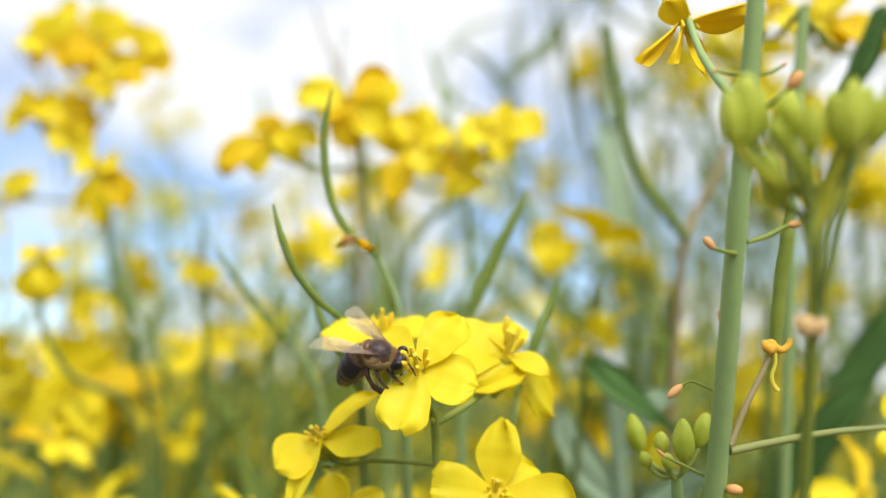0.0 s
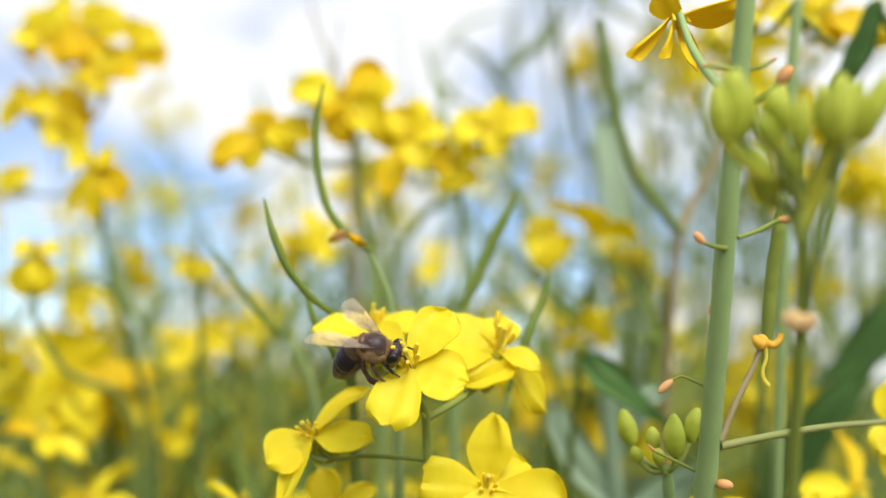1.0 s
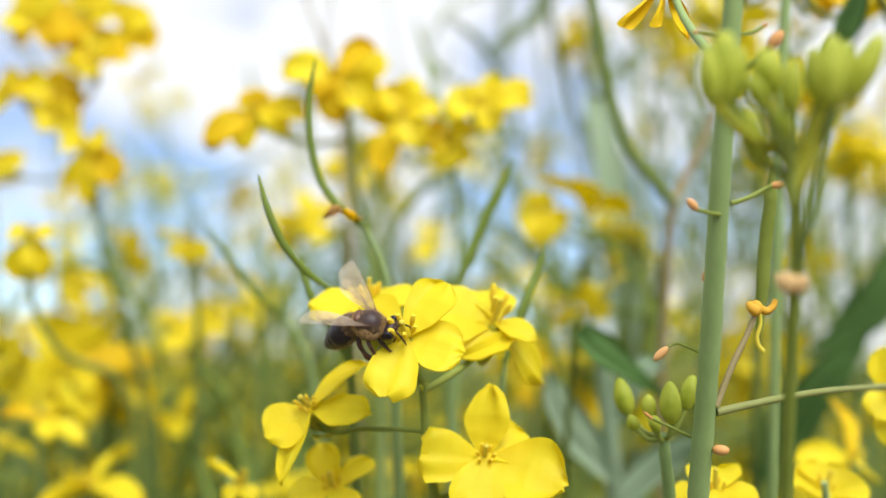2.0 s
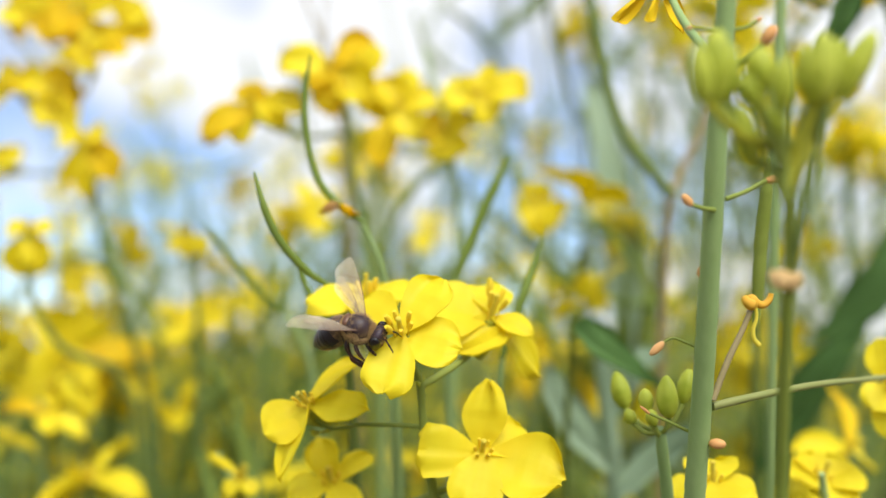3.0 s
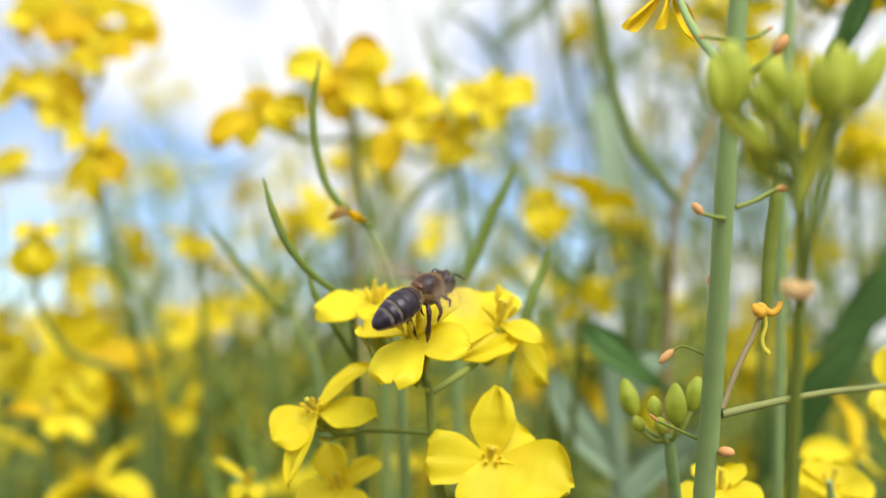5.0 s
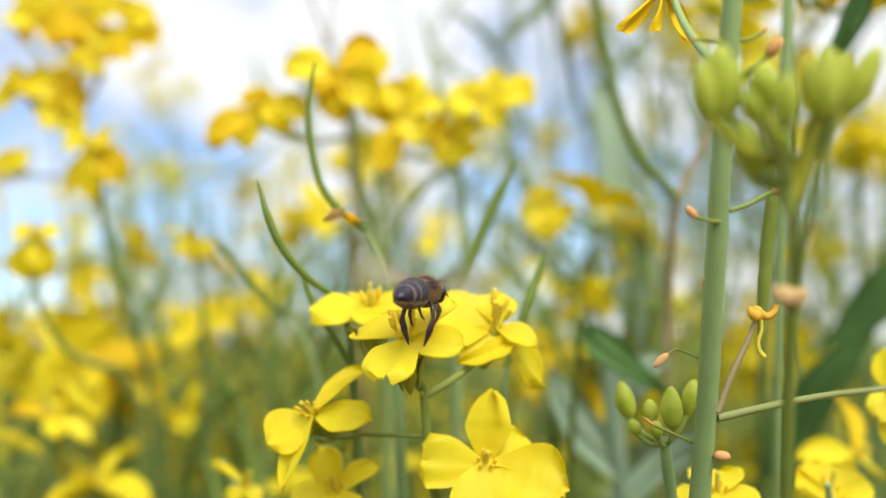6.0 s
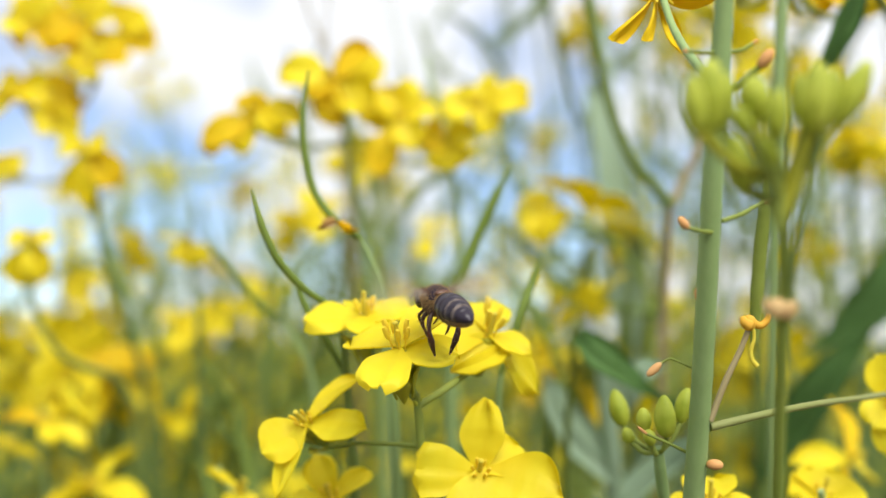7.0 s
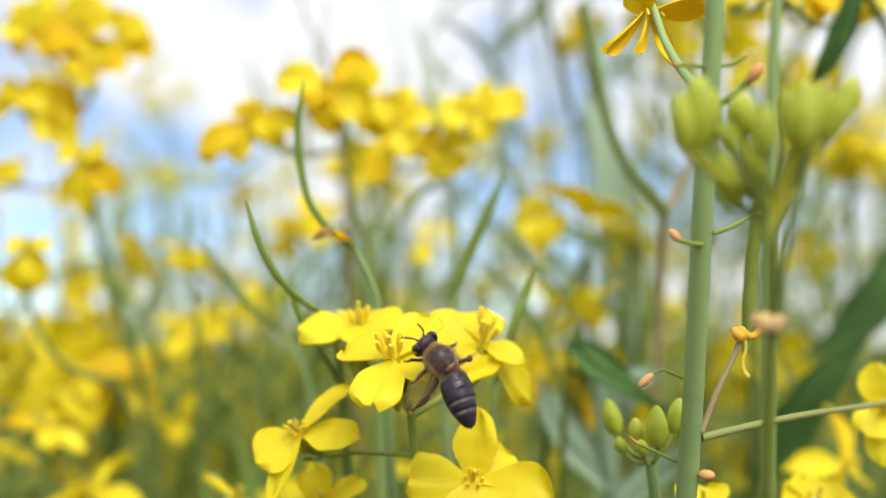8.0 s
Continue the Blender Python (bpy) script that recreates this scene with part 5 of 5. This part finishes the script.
profile, rings = [(0.35, 0.45, 0), (0.1, 0.6, 0)], []
edges = (0.0, 1.4, 2.8, 4.15, 5.4, 6.5, 7.4)
for i in range(6):
    y0, y1 = edges[i], edges[i + 1]
    for k in range(5):
        s = k / 4
        y = y0 + (y1 - y0) * s
        r = 2.1 * (math.sin(math.pi * (0.14 + 0.80 * (y / 7.4) ** 0.82)) ** 0.68) * (0.965 + 0.035 * s)
        profile.append((-y - (0.02 if k == 0 else 0), max(r, 0.3), -0.05 * y))
    rings.append((y0 + 0.04, y0 + (0.12, 0.34, 0.34, 0.42, 0.50, 0.12)[i]))
profile.append((-7.75, 0.12, -0.43))
abdomen_shape = turned(profile)
abdomen_at = pose(0, -1.85 * MM, -0.25 * MM, 10)
abdomen = part("abdomen", mesh("abdomen", abdomen_shape, ABDOMEN), bee, abdomen_at, "glossy dark segmented abdomen with paler hair bands")
for i, (a, b) in enumerate(rings[1:], 1):
    prof = []
    for k in range(4):
        y = a + (b - a) * k / 3 + (0.12 if i == 1 else 0)
        r = 2.1 * (math.sin(math.pi * (0.14 + 0.80 * (y / 7.4) ** 0.82)) ** 0.68) * (0.972 + 0.012 * math.sin(k)) + 0.012
        prof.append((-y, r, -0.05 * y))
    part("hair_band", mesh("hair_band", turned(prof), BAND if i in (3, 4) else BAND_DARK if i in (1, 2) else ABDOMEN), abdomen, None, "pale hair band")
part("fur", mesh("fur", hairs(abdomen_shape, 5200, 0.24 * MM, 3, lambda p: p.z < -0.9 * MM or p.y > -1.2 * MM, (0, -1.2, 0)), FUR), abdomen, None, "short fringe of pale hair")

LEGS = []
for s in (-1, 1):
    for k, (root, pts, rad, mat) in enumerate((
            ((0.8, 1.3, -1.3), [(0, 0, 0), (0.7, 0.7, -0.5), (1.1, 1.5, -1.0), (1.0, 1.9, -1.9), (0.8, 2.4, -2.5)], [0.24, 0.28, 0.24, 0.16, 0.09], LEG),
            ((1.0, 0.1, -1.5), [(0, 0, 0), (1.1, 0.2, -0.4), (1.7, 0.4, -1.2), (1.8, 0.3, -2.3), (1.8, 0.6, -3.2)], [0.26, 0.33, 0.28, 0.19, 0.09], LEG),
            ((1.0, -1.1, -1.4), [(0, 0, 0), (1.1, -0.7, -0.5), (1.7, -1.3, -1.5), (1.8, -1.7, -2.9), (1.7, -1.7, -4.0), (1.6, -1.8, -4.9)], [0.30, 0.40, 0.30, 0.48, 0.34, 0.09], LEG))):
        at = Matrix.Translation(mm(s * root[0], root[1], root[2]))
        shape = tube([mm(s * x * 0.9, y * 0.9, z * (1.12 if k == 2 else 0.98)) for x, y, z in pts], [r * MM * 0.9 for r in rad], 9, 5, k, 0.06)
        leg = part("leg", mesh("leg", shape, mat), bee, at, ("dark front leg", "dark middle leg", "broad dark hind leg")[k])
        if k == 2:
            part("pollen_basket", mesh("pollen_basket", ball(mm(s * 1.78, -1.42, -2.35), 0.2 * MM, 0.36 * MM, 0.75 * MM, 12, 8, (s * 0.05, -0.3, -1)), POLLEN), leg, at, "russet hind shin")
        part("fur", mesh("fur", hairs(shape, 110, 0.38 * MM, 20 + k, lambda p: True, (0, 0, -0.6)), FUR), leg, at)
        LEGS.append((leg, s, k))

WINGS = []
for s in (-1, 1):
    for kind, L, c, root in (("forewing", 9.2, 3.1, (1.35, 0.5, 1.15)), ("hindwing", 6.4, 2.0, (1.35, -0.35, 1.0))):
        shape, veins = wing_shape(L * MM, c * MM, s)
        if s < 0:
            shape, veins = mirrored(shape), mirrored(veins)
        at = Matrix.Translation(mm(s * root[0], root[1], root[2]))
        w = part(kind, mesh(kind, shape, WING), bee, at, "clear brown-veined wing")
        part("vein", mesh("vein", veins, CHITIN_BROWN), w, at)
        WINGS.append((w, s, kind, mm(s * root[0], root[1], root[2])))


def stance(at, ahead, back):
    """The bee's pose: where its thorax is, which way its head points and which way its back faces."""
    y = Vector(ahead).normalized()
    x = y.cross(Vector(back)).normalized()
    return Matrix.Translation(Vector(at)) @ Matrix((x, y, x.cross(y))).transposed().to_4x4()


BEE_PATH = [
    (0, stance((-0.00889, 0.11797, 1.15202), (0.974, -0.073, -0.213), (-0.066, -0.691, 0.72))),
    (0.5, stance((-0.00869, 0.11741, 1.15214), (0.975, -0.072, -0.212), (-0.065, -0.688, 0.723))),
    (1, stance((-0.00834, 0.1181, 1.15224), (0.976, -0.098, -0.195), (-0.066, -0.708, 0.703))),
    (1.3, stance((-0.00832, 0.11819, 1.15183), (0.977, -0.124, -0.172), (-0.063, -0.744, 0.665))),
    (1.5, stance((-0.00833, 0.1183, 1.15164), (0.978, -0.15, -0.147), (-0.061, -0.761, 0.645))),
    (1.7, stance((-0.00838, 0.11842, 1.15184), (0.975, -0.147, -0.169), (-0.06, -0.759, 0.648))),
    (2.8, stance((-0.00903, 0.11833, 1.15112), (0.941, -0.177, -0.29), (0.05, -0.785, 0.617))),
    (3, stance((-0.00933, 0.11828, 1.15095), (0.94, -0.178, -0.291), (0.052, -0.783, 0.62))),
    (3.3, stance((-0.00985, 0.11836, 1.15061), (0.972, -0.191, -0.139), (-0.05, -0.817, 0.574))),
    (3.5, stance((-0.01005, 0.11838, 1.15076), (0.978, -0.196, -0.068), (-0.1, -0.83, 0.549))),
    (3.7, stance((-0.01036, 0.11885, 1.15069), (0.978, -0.196, 0.068), (-0.203, -0.803, 0.561))),
    (3.9, stance((-0.01058, 0.11832, 1.15068), (0.956, -0.152, 0.249), (-0.302, -0.74, 0.601))),
    (4, stance((-0.01079, 0.1181, 1.1507), (0.942, -0.114, 0.317), (-0.342, -0.721, 0.603))),
    (4.1, stance((-0.01063, 0.11717, 1.15173), (0.776, 0.048, 0.629), (-0.464, -0.764, 0.449))),
    (4.2, stance((-0.00908, 0.11653, 1.153), (0.906, -0.038, 0.422), (-0.3, -0.754, 0.584))),
    (4.3, stance((-0.00707, 0.1161, 1.15402), (0.953, -0.027, 0.301), (-0.205, -0.677, 0.706))),
    (4.4, stance((-0.00502, 0.11585, 1.15541), (0.845, -0.048, 0.533), (-0.356, -0.761, 0.542))),
    (4.5, stance((-0.00444, 0.11582, 1.15528), (0.77, 0.044, 0.637), (-0.4, -0.747, 0.531))),
    (4.7, stance((-0.00306, 0.11595, 1.15589), (0.758, 0.304, 0.577), (-0.305, -0.745, 0.594))),
    (5.3, stance((-0.00272, 0.11597, 1.15611), (0.687, 0.658, 0.31), (-0.206, -0.59, 0.781))),
    (5.8, stance((-0.00342, 0.11665, 1.15634), (0.594, 0.801, 0.069), (-0.05, -0.289, 0.956))),
    (6, stance((-0.00229, 0.11704, 1.15629), (0.311, 0.949, 0.05), (0.002, -0.284, 0.959))),
    (6.2, stance((-0.00219, 0.11725, 1.15556), (-0.008, 0.989, 0.145), (0.003, -0.303, 0.953))),
    (6.4, stance((-0.00099, 0.11744, 1.15519), (-0.315, 0.931, 0.182), (0.034, -0.335, 0.942))),
    (6.5, stance((-0.00085, 0.11752, 1.15519), (-0.393, 0.902, 0.179), (0.054, -0.355, 0.933))),
    (7, stance((-0.00022, 0.11647, 1.15635), (-0.43, 0.874, 0.227), (0.086, -0.384, 0.919))),
    (7.3, stance((0.00053, 0.11576, 1.15658), (-0.467, 0.855, 0.228), (0.105, -0.401, 0.91))),
    (7.5, stance((-0.00063, 0.11537, 1.15567), (-0.509, 0.829, 0.234), (0.105, -0.41, 0.906))),
    (7.6, stance((-0.00127, 0.11544, 1.1549), (-0.682, 0.137, 0.718), (0.306, -0.874, 0.377))),
    (7.7, stance((-0.00062, 0.11507, 1.15363), (-0.443, 0.023, 0.896), (0.307, -0.944, 0.12))),
    (7.8, stance((-0.00022, 0.11468, 1.15249), (-0.62, 0.033, 0.784), (0.357, -0.918, 0.173))),
    (8, stance((0.00095, 0.11435, 1.15089), (-0.681, 0.037, 0.731), (0.408, -0.896, 0.174))),
]
# seconds, degrees down, degrees aside
ABDOMEN_BEND = [(0, 64, 0), (1, 62, 0), (1.5, 54, 0), (3, 52, 0), (3.5, 50, 0), (3.7, 44, 0), (3.9, 34, 0), (4.1, 14, 0), (4.3, 4, 0), (4.5, 6, 0), (5.8, 2, 0), (7.5, 2, 0), (7.6, 4, 0), (7.7, 0, 0), (7.8, 0, -12), (8, -2, -24)]
# seconds, spread and lift of the right wings, spread and lift of the left wings
WING_SPREAD = [(0, 12, 8, 50, -14), (1, 12, 8, 50, -12), (1.7, 14, 12, 50, 0), (3, 22, 16, 55, 14), (3.5, 26, 16, 52, 14), (3.9, 18, 16, 50, 14), (4.1, 30, 14, 50, 14)]


def wing_pose(s, kind, root, spread, lift, roll=0.0):
    """spread: degrees out from the body's line, backwards; lift: up from level."""
    back = 90 - spread + (9 if kind == "hindwing" else 0)
    return Matrix.Translation(root) @ pose(0, 0, 0, 0, -s * lift, 0) @ pose(0, 0, 0, 0, 0, -s * back) @ pose(0, 0, 0, roll, 0, 0)


def motions():
    walk(bee, BEE_PATH)
    walk(abdomen, [(t, pose(0, -1.85 * MM, -0.25 * MM, a, 0, b)) for t, a, b in ABDOMEN_BEND])
    for w, s, kind, root in WINGS:
        rows = [(t, wing_pose(s, kind, root, *((a, b) if s > 0 else (c, d)), 0)) for t, a, b, c, d in WING_SPREAD]
        for f in range(round(4.2 * FPS), 8 * FPS + 1):
            beat = (0, 84, 60, 0, -84, -60)[f % 6] if f < 8 * FPS else -75
            rows.append((f / FPS, wing_pose(s, kind, root, 82, 14 + beat, 48)))
        walk(w, rows)
    for leg, s, k in LEGS:
        x, y, z = leg.matrix_basis.translation
        grip, hang = ((14, 8), (40, 10), (66, 4))[k], ((-10, 14), (-8, 22), (10, 14))[k]
        reach = (20, 48, 40)[k]
        walk(leg, [(0, pose(x, y, z, grip[0], s * grip[1])), (4.0, pose(x, y, z, grip[0], s * grip[1])), (4.4, pose(x, y, z, hang[0], s * hang[1])), (7.5, pose(x, y, z, hang[0], s * hang[1])), (7.9, pose(x, y, z, hang[0] * 0.5, -s * reach)), (8, pose(x, y, z, hang[0] * 0.5, -s * reach))])
    rest = visited.matrix_basis.copy()
    at = rest.translation
    swing = Matrix.Translation(at + Vector((0, 0, 0.0005))) @ Matrix.Rotation(radians(-30), 4, "X") @ Matrix.Translation(-at) @ rest
    walk(visited, [(0, rest), (4.0, rest), (4.5, rest.lerp(swing, 0.3)), (5.8, swing), (7.5, swing), (8, rest.lerp(swing, 0.8))])


motions()
